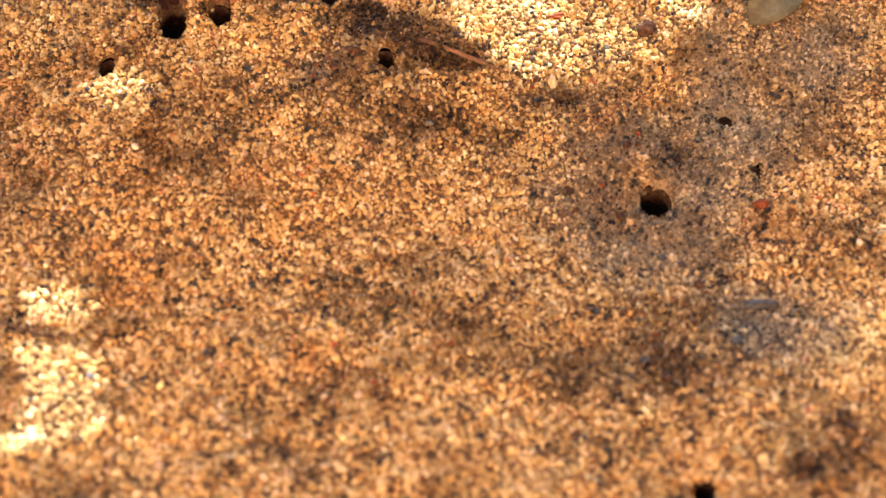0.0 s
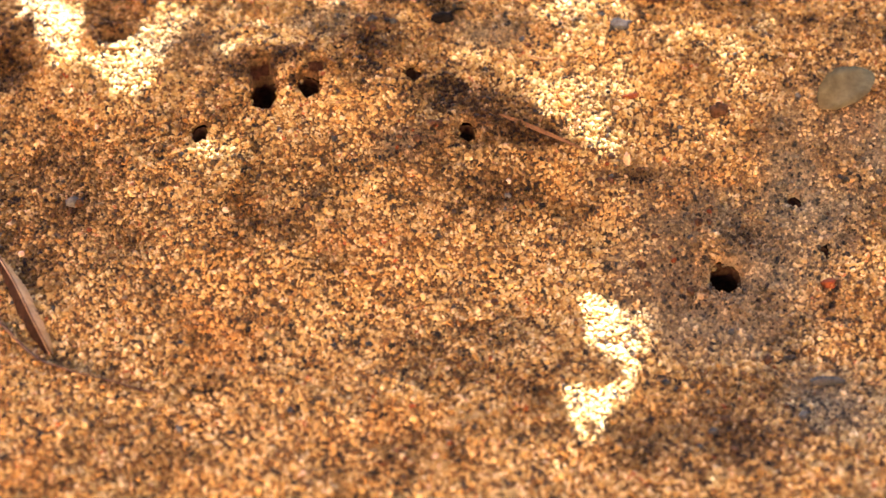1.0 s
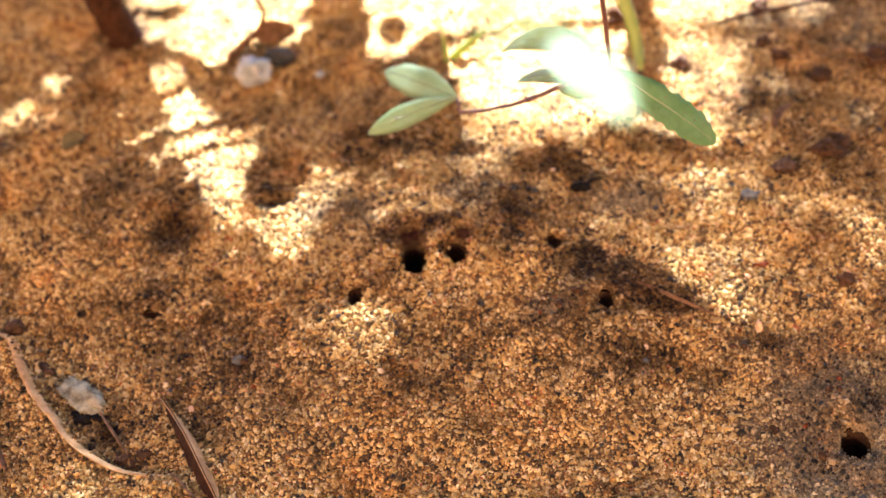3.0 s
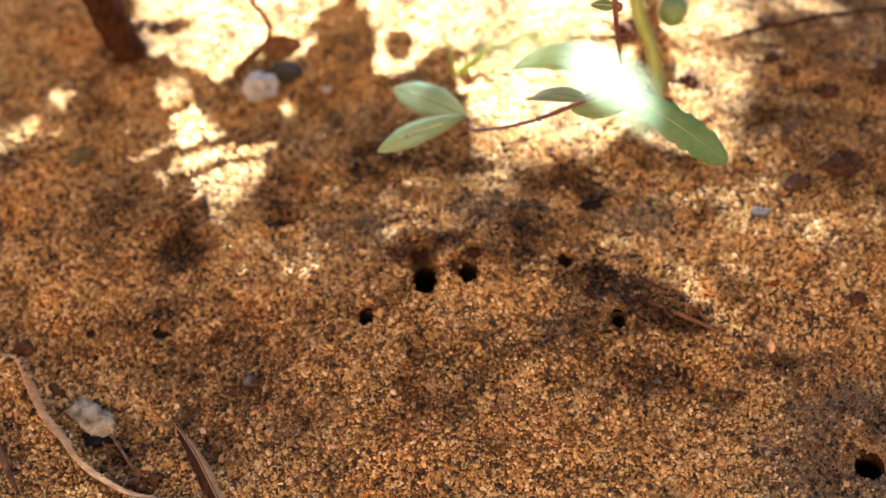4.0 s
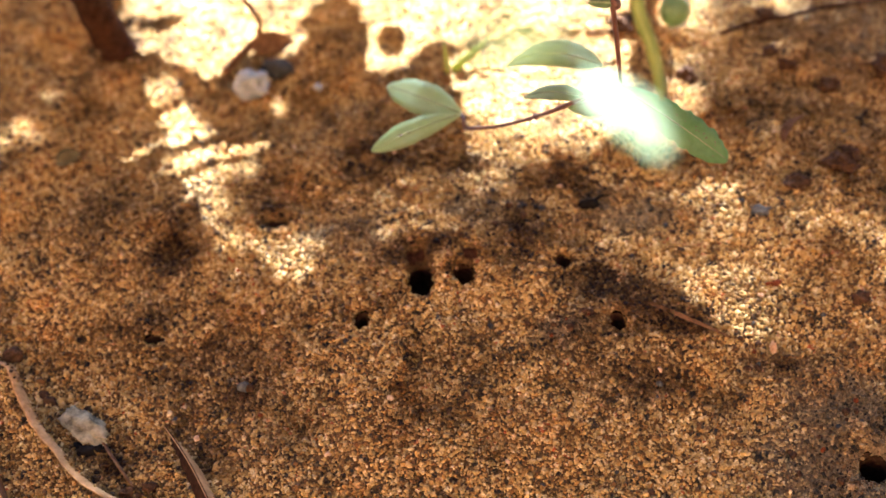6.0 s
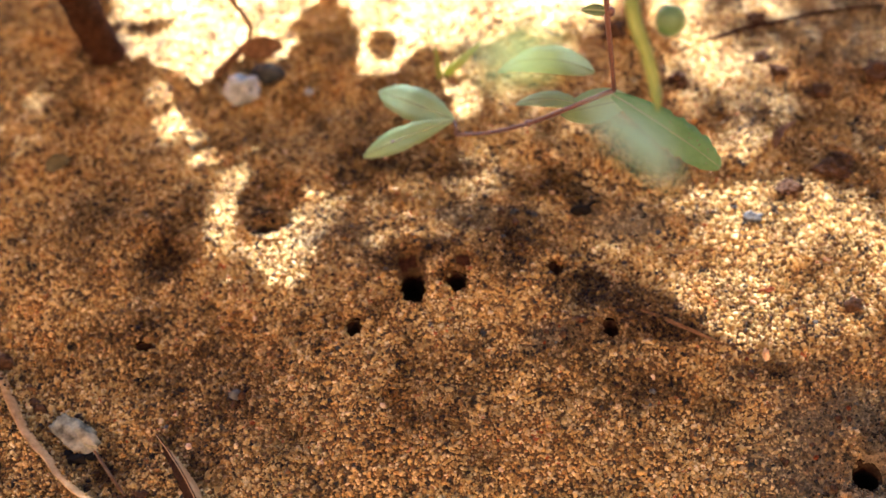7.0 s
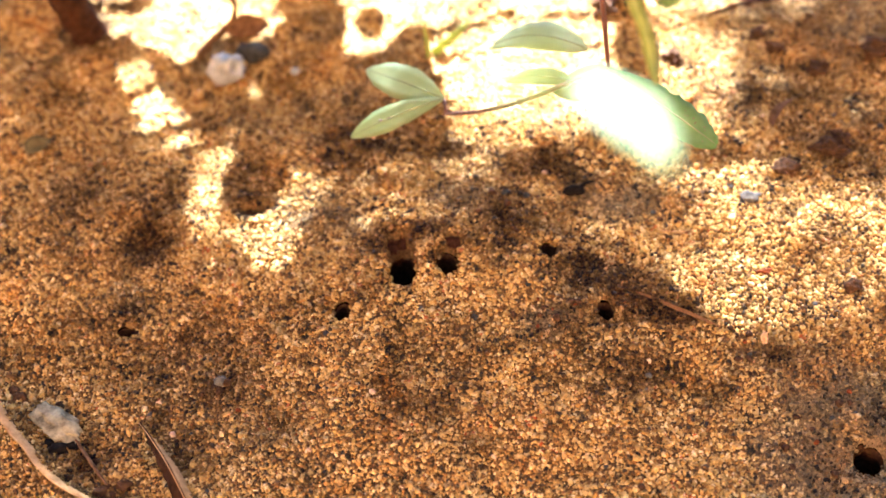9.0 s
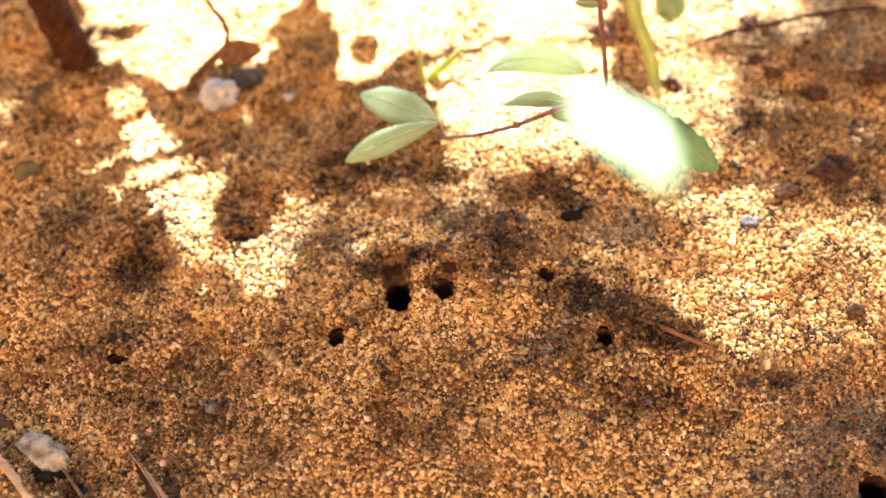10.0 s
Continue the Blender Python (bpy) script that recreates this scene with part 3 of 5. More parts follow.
# The sprig that hangs into view: a stem with a side twig, leaves, a pod and a bud.
def build_sprig():
    o = Vector((0.0433, 0.014, 0.0433))
    sprig = base_empty("leafy_sprig", o, "slender red-brown sprig with small green leaves hanging over the sand", "plant")
    stem = [(0.035, 0.03, 0.135), (0.0392, 0.012, 0.088), (0.0401, 0.010, 0.0673), (0.0418, 0.0125, 0.055), (0.0433, 0.014, 0.0433)]
    part("stem", tube(local(smooth_path(stem, 16), o), [0.00065 - 0.00015 * k / 15 for k in range(16)], 8, 0.06), STEM, sprig)
    twig = [(0.0433, 0.014, 0.0433), (0.0351, 0.019, 0.0355), (0.0263, 0.0251, 0.0267), (0.0174, 0.031, 0.0199), (0.0105, 0.0351, 0.0166)]
    part("petiole", tube(local([(0.0105, 0.0351, 0.0166), (0.0105, 0.0367, 0.0176), (0.0102, 0.0383, 0.0185)], o), [0.0004, 0.00035, 0.0003], 7), STEM, sprig)
    part("twig", tube(local(smooth_path(twig, 18), o), [0.0006 - 0.00022 * k / 17 for k in range(18)], 8, 0.1, 3), STEM, sprig)
    part("twig_node", lump(0.0008, 4, (1.2, 1, 0.9)), STEM, sprig).location = Vector((0.0263, 0.0251, 0.0267)) - o

    def leaf(base, tip, normal, width, material, label, **more):
        b, t = local([base, tip], o)
        made = part("leaf", blade(b, t, normal, width, **more), material, sprig, label)
        up = made.data.vertices[37].normal * 0.00008
        spine = [made.data.vertices[5 * k + 2].co + up for k in range(more.get("rows", 14) + 1)]
        part("midrib", tube(spine, [0.00020 - 0.00013 * k / len(spine) for k in range(len(spine))], 6), RIB, made)
        return made

    broad = leaf((0.0430, 0.0142, 0.0420), (0.067, 0.0096, 0.0233), (0.1, -0.65, 0.75), 0.0080, GREEN, "broad green leaf with a notched tip", sag=0.05, fold=0.05, shape=1.35, thick=0.00015, blunt=0.48, notch=0.13, rows=26, seed=1)
    leaf((0.0475, 0.0165, 0.0385), (0.0335, 0.0235, 0.0300), (0.0, -0.6, 0.8), 0.0075, SUN_GREEN, "pale green leaf behind the twig", sag=0.04, fold=0.04, shape=0.9, thick=0.00015, seed=7)
    leaf((0.0102, 0.0383, 0.0185), (-0.0117, 0.0356, 0.0113), (-0.3, -0.5, 0.8), 0.0060, SUN_GREEN, "green leaf with brown specks, paled by painted sun", sag=0.07, fold=0.04, shape=1.2, thick=0.00015, notch=0.06, rows=20, seed=2)
    leaf((0.0102, 0.0383, 0.0185), (-0.0071, 0.0529, 0.0172), (0.0, -0.5, 0.9), 0.0088, SUN_GREEN, "green leaf seen from above, paled by painted sun", sag=0.03, fold=0.04, shape=1.1, thick=0.00015, notch=0.06, rows=20, seed=3)
    leaf((0.0368, 0.022, 0.034), (0.0244, 0.033, 0.0262), (0.0, -0.4, 0.95), 0.0042, SUN_GREEN, "small greyish leaf behind the twig", fold=0.04, shape=0.7, thick=0.00015, seed=4)
    leaf((0.0433, 0.040, 0.0285), (0.0218, 0.050, 0.0228), (0.0, -0.2, 1.0), 0.0085, SUN_GREEN, "light green leaf lit from behind", sag=0.18, fold=0.03, shape=0.75, thick=0.00015, seed=5)
    dots = random.Random(31)
    for k in range(16):
        spot = broad.data.vertices[5 * dots.randrange(10, 26) + dots.choice((1, 3))].co.lerp(broad.data.vertices[5 * dots.randrange(14, 25) + 2].co, dots.uniform(0.0, 0.5))
        part("leaf_speck", lump(dots.uniform(0.00012, 0.00024), k, (1.3, 1, 0.6), 0.3, 1), FLUFF, broad, "pale speck on a leaf").location = spot
    for x, y, r in ((-0.0075, -0.0022, 0.00035), (-0.0040, -0.0008, 0.00025)):
        speck = part("leaf_speck", lump(r, 9, (1.3, 1, 0.4)), STEM, sprig, "brown speck on a leaf")
        speck.location = Vector((-0.0007, 0.0364, 0.0161)) + Vector((x * 0.5, y * 0.5 - 0.0006, 0.0002)) - o
    pod = [(0.0362, -0.0200, 0.1100), (0.0366, -0.0312, 0.0983), (0.0373, -0.0343, 0.0939), (0.0391, -0.0378, 0.0897), (0.0398, -0.0406, 0.0862), (0.0399, -0.0445, 0.0847)]
    width = [0.0006, 0.0008, 0.0011, 0.0012, 0.0012, 0.0012, 0.0011, 0.0011, 0.0011, 0.0010, 0.0008, 0.0003]
    part("pod", tube(local(smooth_path(pod, 12), o), width, 10, 0.12, 8), YELLOW_GREEN, sprig, "curved yellow-green pod")
    bud = part("bud", lump(0.0026, 6, (1, 0.9, 1.15), 0.08), CANOPY, sprig, "round green bud")
    bud.location = Vector((0.0427, -0.035, 0.0955)) - o
    leaf((0.0402, 0.0101, 0.0664), (0.0352, 0.0105, 0.0668), (0.0, -0.7, 0.7), 0.0022, CANOPY, "tiny brown-green young leaf", sag=0.1, fold=0.1, thick=0.0002, rows=8, seed=14)
    small = part("bud", lump(0.0009, 7, (1.0, 1, 1.3), 0.25), STEM, sprig, "small dark bud")
    small.location = Vector((0.0409, 0.0100, 0.0662)) - o
    return sprig


build_sprig()


def build_stick():
    o = at(-0.0819, 0.103)
    stick = base_empty("woody_stem", o, "brown woody stem growing out of the sand", "stem")
    path = [(-0.0815, 0.1035, -0.006), (-0.0822, 0.1005, 0.004), (-0.0828, 0.092, 0.0217), (-0.0822, 0.082, 0.0415), (-0.083, 0.08, 0.09), (-0.085, 0.1, 0.2)]
    part("bark", tube(local(smooth_path(path, 22), o), [0.0066, 0.0056] + [0.0048 - 0.00005 * k for k in range(20)], 14, 0.16, 5), BARK, stick)
    return stick


build_stick()


# The leaf that swings into the sun in front of the sprig.
def build_glow_leaf():
    o = Vector((0.0128, -0.1401, 0.1608))
    thing = base_empty("hanging_leaf", o, "sunlit light green leaf on a thin stalk, swaying", "leaf")
    part("leaf_blade", blade((0, 0, 0), Vector((0.0182, -0.1476, 0.1583)) - o, (0.3, 0.25, 0.9), 0.0062, 0.05, 0.1, 1.0, 0.00015, seed=9), SUN_GREEN, thing)
    part("stalk", tube(smooth_path([(0, 0, 0), (0.0005, 0.003, 0.005), (0.002, 0.012, 0.03), (0.008, 0.05, 0.07), (0.01, 0.1, 0.09)], 12), [0.00012] * 6 + [0.0003] * 6, 6), STEM, thing)
    return thing


GLOW_LEAF = build_glow_leaf()


# A yellow-green leaf on the same shrub, close by, and where it sways.
NEAR_ROWS = [(0, (0.0053, -0.1603, 0.1825)), (2.6, (0.0053, -0.1603, 0.1825)), (3.0, (0.0109, -0.1703, 0.1828)), (4.5, (0.0051, -0.1656, 0.1851)), (5.5, (0.006, -0.163, 0.1832)), (7.0, (0.0051, -0.1599, 0.1832)), (7.5, (0.0053, -0.1603, 0.1825)), (8.5, (0.0059, -0.1608, 0.1796)), (9.2, (0.0054, -0.155, 0.175)), (10, (0.0062, -0.1528, 0.1716))]


def build_near_leaf():
    thing = base_empty("hanging_leaf", NEAR_ROWS[-1][1], "thin yellow-green leaf on a fine stalk, swaying", "leaf")
    part("leaf_blade", blade((0.0023, 0.001, -0.0004), (-0.0024, -0.0017, 0.0009), (0.2, -0.3, 0.9), 0.0017, 0.03, 0.08, 1.0, 0.00012, seed=19), NEAR_GREEN, thing)
    stalk = [(0.0023, 0.001, -0.0004), (0.004, 0.004, 0.006), (0.006, 0.014, 0.03), (0.008, 0.05, 0.07), (0.01, 0.1, 0.09)]
    part("stalk", tube(smooth_path(stalk, 12), [0.00008] * 6 + [0.0003] * 6, 6), STEM, thing)
    return thing


NEAR_LEAF = build_near_leaf()


# ---- litter, stones and crumbs on the sand ----
def lay(points, lift=0.0):
    return [at(x, y, lift) for x, y in points]


def single(name, bm, material, place, label, category, turn=0.0, group="", smooth=True):
    ob = part(name, bm, material, None, "", smooth)
    ob.matrix_basis = Matrix.Translation(place) @ Matrix.Rotation(turn, 4, "Z")
    return tagged(ob, label, category, group)


def build_litter():
    def rim(points, lean, height, material, label, seed, rows=26, lift=0.0005):
        pts = lay(points, lift)
        o = pts[len(pts) // 2]
        single("dry_leaf", strip(local(pts, o), lean, height, 0.00035, rows, seed), material, o, label, "dead leaf", group="leaf litter")

    rim([(-0.0998, -0.0099), (-0.0931, -0.0119), (-0.0899, -0.0183), (-0.0851, -0.0275), (-0.0796, -0.0351), (-0.0734, -0.0437),
         (-0.0661, -0.0489), (-0.0605, -0.0510), (-0.0555, -0.0521)], 0.75, 0.0026, DRY_LEAF, "curled tan rim of a dry leaf half buried in sand", 1, 40, 0.0012)
    rim([(-0.0545, -0.0522), (-0.0527, -0.0527), (-0.0463, -0.0606), (-0.0404, -0.0654), (-0.0314, -0.0690), (-0.0237, -0.0723)], 0.3, 0.0030, DRY_BROWN,
        "thin brown edge of a dry leaf pressed into sand", 2)
    pts = lay([(-0.0590, -0.0292), (-0.0547, -0.0372), (-0.0510, -0.0448), (-0.0466, -0.0545), (-0.0432, -0.0612)])
    fold = base_empty("dry_leaf", pts[2], "narrow folded dry leaf standing on its edge", "dead leaf", "leaf litter")
    # Shade is in the colour: the front half takes a darker material.
    part("leaf_half", tent(local(pts, pts[2]), -1, 0.0020, 0.0034), DRY_SHADED, fold, "half coloured dark brown as the shaded side of the fold")
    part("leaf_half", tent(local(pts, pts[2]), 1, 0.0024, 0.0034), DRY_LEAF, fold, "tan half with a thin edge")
    rim([(-0.0713, -0.0326), (-0.0673, -0.0395), (-0.0635, -0.0456)], 0.3, 0.0022, DRY_BROWN, "short brown sliver of dry leaf", 4)
    rim([(-0.0985, -0.0270), (-0.0950, -0.0335), (-0.0918, -0.0405), (-0.0888, -0.0475)], 0.5, 0.0028, DRY_BROWN, "dark curled edge of a dead leaf", 5)
    o = at(0.0473, -0.0112, 0.0012)
    single("dry_leaf", blade((0, 0, 0), at(0.0640, -0.0196, 0.0009) - o, (-0.35, -0.3, 0.9), 0.0008, 0.02, 0.2, 0.75, 0.0002, seed=12), DRY_BROWN, o,
           "thin pointed brown sliver of dry leaf lying on the mound", "dead leaf", group="leaf litter")
    o = at(-0.0757, -0.0292, 0.0016)
    single("husk", lump(0.0036, 15, (1.8, 0.85, 0.42), 0.42, 4), FLUFF, o, "whitish papery husk caught behind the dry leaf", "husk", -0.75)
    for x, y, r in ((-0.0845, -0.0205, 0.0012), (-0.0862, -0.0185, 0.0010), (-0.0650, -0.0465, 0.0012), (-0.0605, -0.0458, 0.0013), (-0.0630, -0.0475, 0.0010)):
        single("soil_crumb", lump(r, x * 900, (1.2, 1, 0.8), 0.6, 3), CRUMB, at(x, y, r * 0.45), "dark crumbly lump of soil beside the dry leaf", "soil", group="soil crumbs")

    # Black lumps stand in for the shaded hollow under the husk.
    for x, y, r in ((-0.0744, -0.0356, 0.0017), (-0.0718, -0.035, 0.0014), (-0.0766, -0.0337, 0.0012)):
        single("soil_crumb", lump(r, x * 900, (1.3, 0.8, 0.6), 0.6, 3), BLACK, at(x, y, r * 0.25), "black lump coloured as the shaded hollow under the husk", "soil", group="soil crumbs")

    # Curled brown leaf with its stalk, at the back.
    o = at(-0.0517, 0.0905)
    curl = base_empty("curled_leaf", o, "curled dark brown dead leaf with an upturned stalk", "dead leaf")
    pts = [(-0.0517, 0.0905, -0.0035), (-0.049, 0.092, -0.0012), (-0.0447, 0.095, 0.0011), (-0.0420, 0.096, 0.0026)]
    part("stalk_low", tube(local(smooth_path(pts, 9), o), [0.0010] * 9, 7, 0.15), DRY_BROWN, curl)
    part("leaf_blade", blade(*local([(-0.0445, 0.0955, 0.0015), (-0.0325, 0.0975, 0.0005)], o), (0.1, -0.8, 0.6), 0.0062, 0.15, 0.5, 0.8, seed=21), DRY_BROWN, curl)
    pts = [(-0.0420, 0.096, 0.0030), (-0.0405, 0.095, 0.0095), (-0.0430, 0.092, 0.0180), (-0.0470, 0.089, 0.0300)]
    part("stalk", tube(local(smooth_path(pts, 10), o), [0.0006] * 10, 7, 0.1), DRY_BROWN, curl)

    pitted = lump(0.0044, 31, (1.0, 0.9, 0.95), 0.35, 4)
    for v in pitted.verts:
        near = (v.co.normalized() - Vector((0.42, -0.78, 0.46)).normalized()).length
        v.co *= 1 - 0.55 * max(0.0, 1 - (near / 0.42) ** 2) + 0.10 * math.exp(-((near - 0.55) / 0.12) ** 2)
    single("pale_stone", pitted, PALE_STONE, at(-0.0437, 0.0815, 0.0026), "pale grey pitted stone lying on the sand", "stone", 0.4)
    single("dark_stone", lump(0.0036, 32, (1.15, 0.9, 0.8), 0.25, 3), DARK_STONE, at(-0.0372, 0.0895, 0.0018), "dark grey stone beside the pale one", "stone")
    single("pale_stone", lump(0.0012, 33, (1.0, 0.9, 0.8), 0.3), PALE_STONE, at(-0.0262, 0.0815, 0.0009), "small pale pebble beside the stones", "stone")
    single("flat_stone", lump(0.0021, 34, (1.2, 0.8, 0.5), 0.45, 3), GREY_STONE, at(0.0779, 0.0157, 0.0007), "bluish grey flat pebble on pale sand", "stone")
    single("pebble", lump(0.0014, 35, (1, 0.85, 0.9), 0.3, 3), GREY_STONE, at(-0.0419, -0.0226, 0.0008), "blue-grey pebble on orange sand", "stone")
    single("pebble", lump(0.0021, 36, (1.15, 0.9, 0.75), 0.3, 3), CRUMB, at(-0.0940, -0.0079, 0.0010), "brown pebble half sunk in sand", "stone")
    single("leaf_flake", blade((-0.0032, -0.001, 0), (0.0032, 0.0010, 0.0012), (0.1, -0.5, 0.9), 0.0044, 0.08, 0.5, seed=37), GREY_LEAF, at(-0.0892, 0.0562, 0.0010), "curled flake of dead leaf on the sand", "debris")
    o = at(0.0385, 0.0215, 0.0008)
    seed = base_empty("seed", o, "small black seed with a curved tail", "seed")
    part("seed_body", lump(0.0017, 38, (1.6, 0.9, 0.7), 0.15, 3), BLACK, seed)
    part("seed_tail", tube(smooth_path([(0.001, 0, 0.0003), (0.003, 0.0014, 0.001), (0.0052, 0.0018, 0.0008)], 8), [0.0006, 0.0005, 0.0005, 0.0004, 0.0004, 0.0003, 0.0002, 0.0002], 6), BLACK, seed)
    o = at(0.0911, 0.0395, 0.0008)
    single("curled_chip", blade((-0.003, -0.002, 0), (0.003, 0.0035, 0.0035), (-0.6, 0.2, 0.8), 0.0034, 0.1, 0.6, seed=41), DRY_BROWN, o, "dark curled flake of dead leaf standing up", "debris")
    for x, y, r, seed_no in ((0.1041, 0.0577, 0.0027, 51), (0.0698, 0.0666, 0.0032, 52), (0.0952, 0.0660, 0.0023, 53), (0.0924, 0.0728, 0.0022, 54),
                             (0.0945, 0.0893, 0.0025, 55), (0.0997, 0.0286, 0.0036, 56), (0.1199, 0.0623, 0.0042, 57), (0.1035, 0.0320, 0.0026, 58),
                             (0.0560, 0.0885, 0.0032, 59), (0.0880, 0.0230, 0.0028, 60)):
        single("soil_crumb", lump(r * 0.8, seed_no, (1.15, 1, 0.7), 0.8, 4), CRUMB, at(x, y, r * 0.3), "dark brown crumbly clod of soil", "soil", seed_no, "soil clods")
    for x, y, r, stretch, paint, label in ((0.073, -0.0228, 0.0016, (0.5, 0.6, 1.5), TAN_STONE, "orange-brown chip of earth standing on end"), (0.095, -0.011, 0.0019, (1, 0.9, 0.9), CRUMB, "brown crumb of laterite"),
                                           (0.0769, -0.0055, 0.0011, (1.7, 0.7, 0.5), RED_CRUMB, "rust-red flake of laterite"),
                                           (0.1076, -0.0562, 0.0012, (1.2, 0.9, 0.8), RED_CRUMB, "rust-red crumb of laterite")):
        single("soil_crumb", lump(r, x * 700, stretch, 0.5, 3), paint, at(x, y, r * 0.4), label, "soil", group="soil clods")
    pts = lay([(0.0816, 0.0818), (0.0900, 0.0850), (0.1000, 0.0868), (0.1142, 0.0913), (0.1300, 0.0935)], 0.0011)
    o = pts[0]
    single("dry_twig", tube(local(smooth_path(pts, 16), o), [0.00045] * 16, 7, 0.2, 4), BARK, o, "thin dark dry twig lying on the sand", "twig")
    pts = lay([(0.0975, -0.0803), (0.1000, -0.0801), (0.1040, -0.0806)], 0.0006)
    single("dry_twig", tube(local(smooth_path(pts, 8), pts[0]), [0.0006, 0.0009, 0.001, 0.001, 0.0009, 0.0009, 0.0007, 0.0005], 7, 0.2, 6), DARK_STONE, pts[0], "short black bit of twig", "twig")
    pts = lay([(0.0560, 0.0080), (0.0600, 0.0076), (0.0635, 0.0074)], 0.0006)
    single("straw_bit", tube(local(smooth_path(pts, 8), pts[0]), [0.0003] * 8, 6, 0.1, 7), DRY_LEAF, pts[0], "short pale straw on the sand", "straw")
    o = at(0.1226, -0.0088, 0.0008)
    single("dry_leaf", blade((-0.006, -0.004, 0), (0.008, 0.005, 0.001), (-0.2, -0.3, 0.9), 0.009, 0.1, 0.25, seed=44), GREY_LEAF, o, "small olive-grey dry leaf lying on the sand", "dead leaf", group="leaf litter")


build_litter()


def build_pebbles():
    """Loose larger grains, crumbs and red flecks scattered on the sand."""
    rng = random.Random(5)
    kinds = [("pebble", GREY_STONE, "bluish grey grain larger than the sand", "stone", "pebbles"),
             ("pebble", DARK_STONE, "dark grey grain larger than the sand", "stone", "pebbles"),
             ("pebble", TAN_STONE, "tan quartz grain larger than the sand", "stone", "pebbles"),
             ("red_fleck", RED_CRUMB, "rust-red fleck of laterite", "soil", "red flecks"),
             ("soil_crumb", CRUMB, "dark brown crumb of soil", "soil", "soil crumbs")]
    made = []
    for k, (name, material, label, category, group) in enumerate(kinds):
        for shape in range(3):
            ob = single(name, lump(0.001, 70 + 3 * k + shape, (1.2, 0.95, 0.8), 0.35, 2), material, (0, 0, 0), label, category, 0, group)
            made.append(ob)
    spots = []
    for k in range(260):
        y = rng.uniform(-0.125, 0.125)
        x = rng.uniform(-0.055 - 0.3 * (y + 0.125) if y < 0.05 else -0.12, 0.125)
        spots.append((x, y, rng.choice((0, 1, 1, 2, 2, 3, 4, 4, 4)), rng.uniform(0.3, 0.7)))
    # Crumbs of spoil behind the twin burrows and on the crust nearby.
    for cx, cy, spread, count in ((0.003, 0.0100, 0.006, 14), (0.0205, 0.0165, 0.006, 16), (0.029, -0.0165, 0.004, 12), (0.0715, -0.0265, 0.004, 12),
                                  (0.0830, -0.0430, 0.008, 16), (0.0870, -0.0830, 0.010, 18), (-0.043, -0.024, 0.005, 8)):
        for k in range(count):
            spots.append((rng.gauss(cx, spread), rng.gauss(cy, spread * 0.7), rng.choice((4, 4, 4, 4, 4, 3, 1)), rng.uniform(0.35, 0.95)))
    first = set()
    for x, y, kind, size in spots:
        if any(math.hypot((x - h[0]) / h[2], (y - h[1]) / h[3]) < 1.3 for h in HOLES) or any(abs(x - q[0]) < q[2] * 1.3 and abs(y - q[1]) < q[3] * 1.2 for q in TROUGHS):
            continue
        size *= 0.62 if kind == 3 else 1.0
        which = kind * 3 + rng.randrange(3)
        m = Matrix.Translation(at(x, y, 0.0007 * size)) @ Matrix.Rotation(rng.uniform(0, 6.28), 4, "Z")
        ob = made[which] if which not in first else copy_thing(made[which], m)
        first.add(which)
        ob.matrix_basis = m @ Matrix.Scale(size, 4)


build_pebbles()


def build_grass():
    o = at(0.0086, 0.0779)
    tuft = base_empty("grass_seedling", o, "tiny yellow-green grass seedling behind the sprig", "grass")
    part("blade", blade((0, 0, -0.001), (-0.0008, -0.003, 0.0130), (0.3, -0.9, 0.2), 0.0011, 0.03, 0.2, seed=5), YELLOW_GREEN, tuft)
    part("blade", blade((0.001, 0.001, -0.001), (0.006, 0.001, 0.0060), (0.0, -0.9, 0.5), 0.0018, 0.1, 0.2, seed=6), YELLOW_GREEN, tuft)
    part("blade", blade((0.0, 0.002, -0.001), (0.012, 0.006, 0.0070), (0.0, -0.9, 0.5), 0.0020, 0.15, 0.2, seed=7), YELLOW_GREEN, tuft)


build_grass()


# ---- foliage overhead, which casts the dappled shade ----
# Sunny openings on the ground: outlines in metres.
SUNNY = {
    "back_a": [(-0.088, 0.147), (-0.0803, 0.1142), (-0.0769, 0.1032), (-0.0712, 0.0996), (-0.0582, 0.0889), (-0.0523, 0.0891), (-0.0481, 0.0984), (-0.0324, 0.0956), (-0.0303, 0.0998), (-0.0305, 0.111), (-0.0268, 0.1163), (-0.0228, 0.119), (-0.0228, 0.147)],
    "back_b": [(-0.0162, 0.147), (-0.0162, 0.1147), (-0.0129, 0.1084), (-0.0126, 0.098), (-0.0128, 0.0891), (-0.008, 0.0831), (-0.0033, 0.086), (0.0012, 0.0913), (0.005, 0.0932), (0.0097, 0.0864), (0.0138, 0.0904), (0.030, 0.090), (0.050, 0.088), (0.060, 0.095), (0.066, 0.119), (0.068, 0.147)],
}
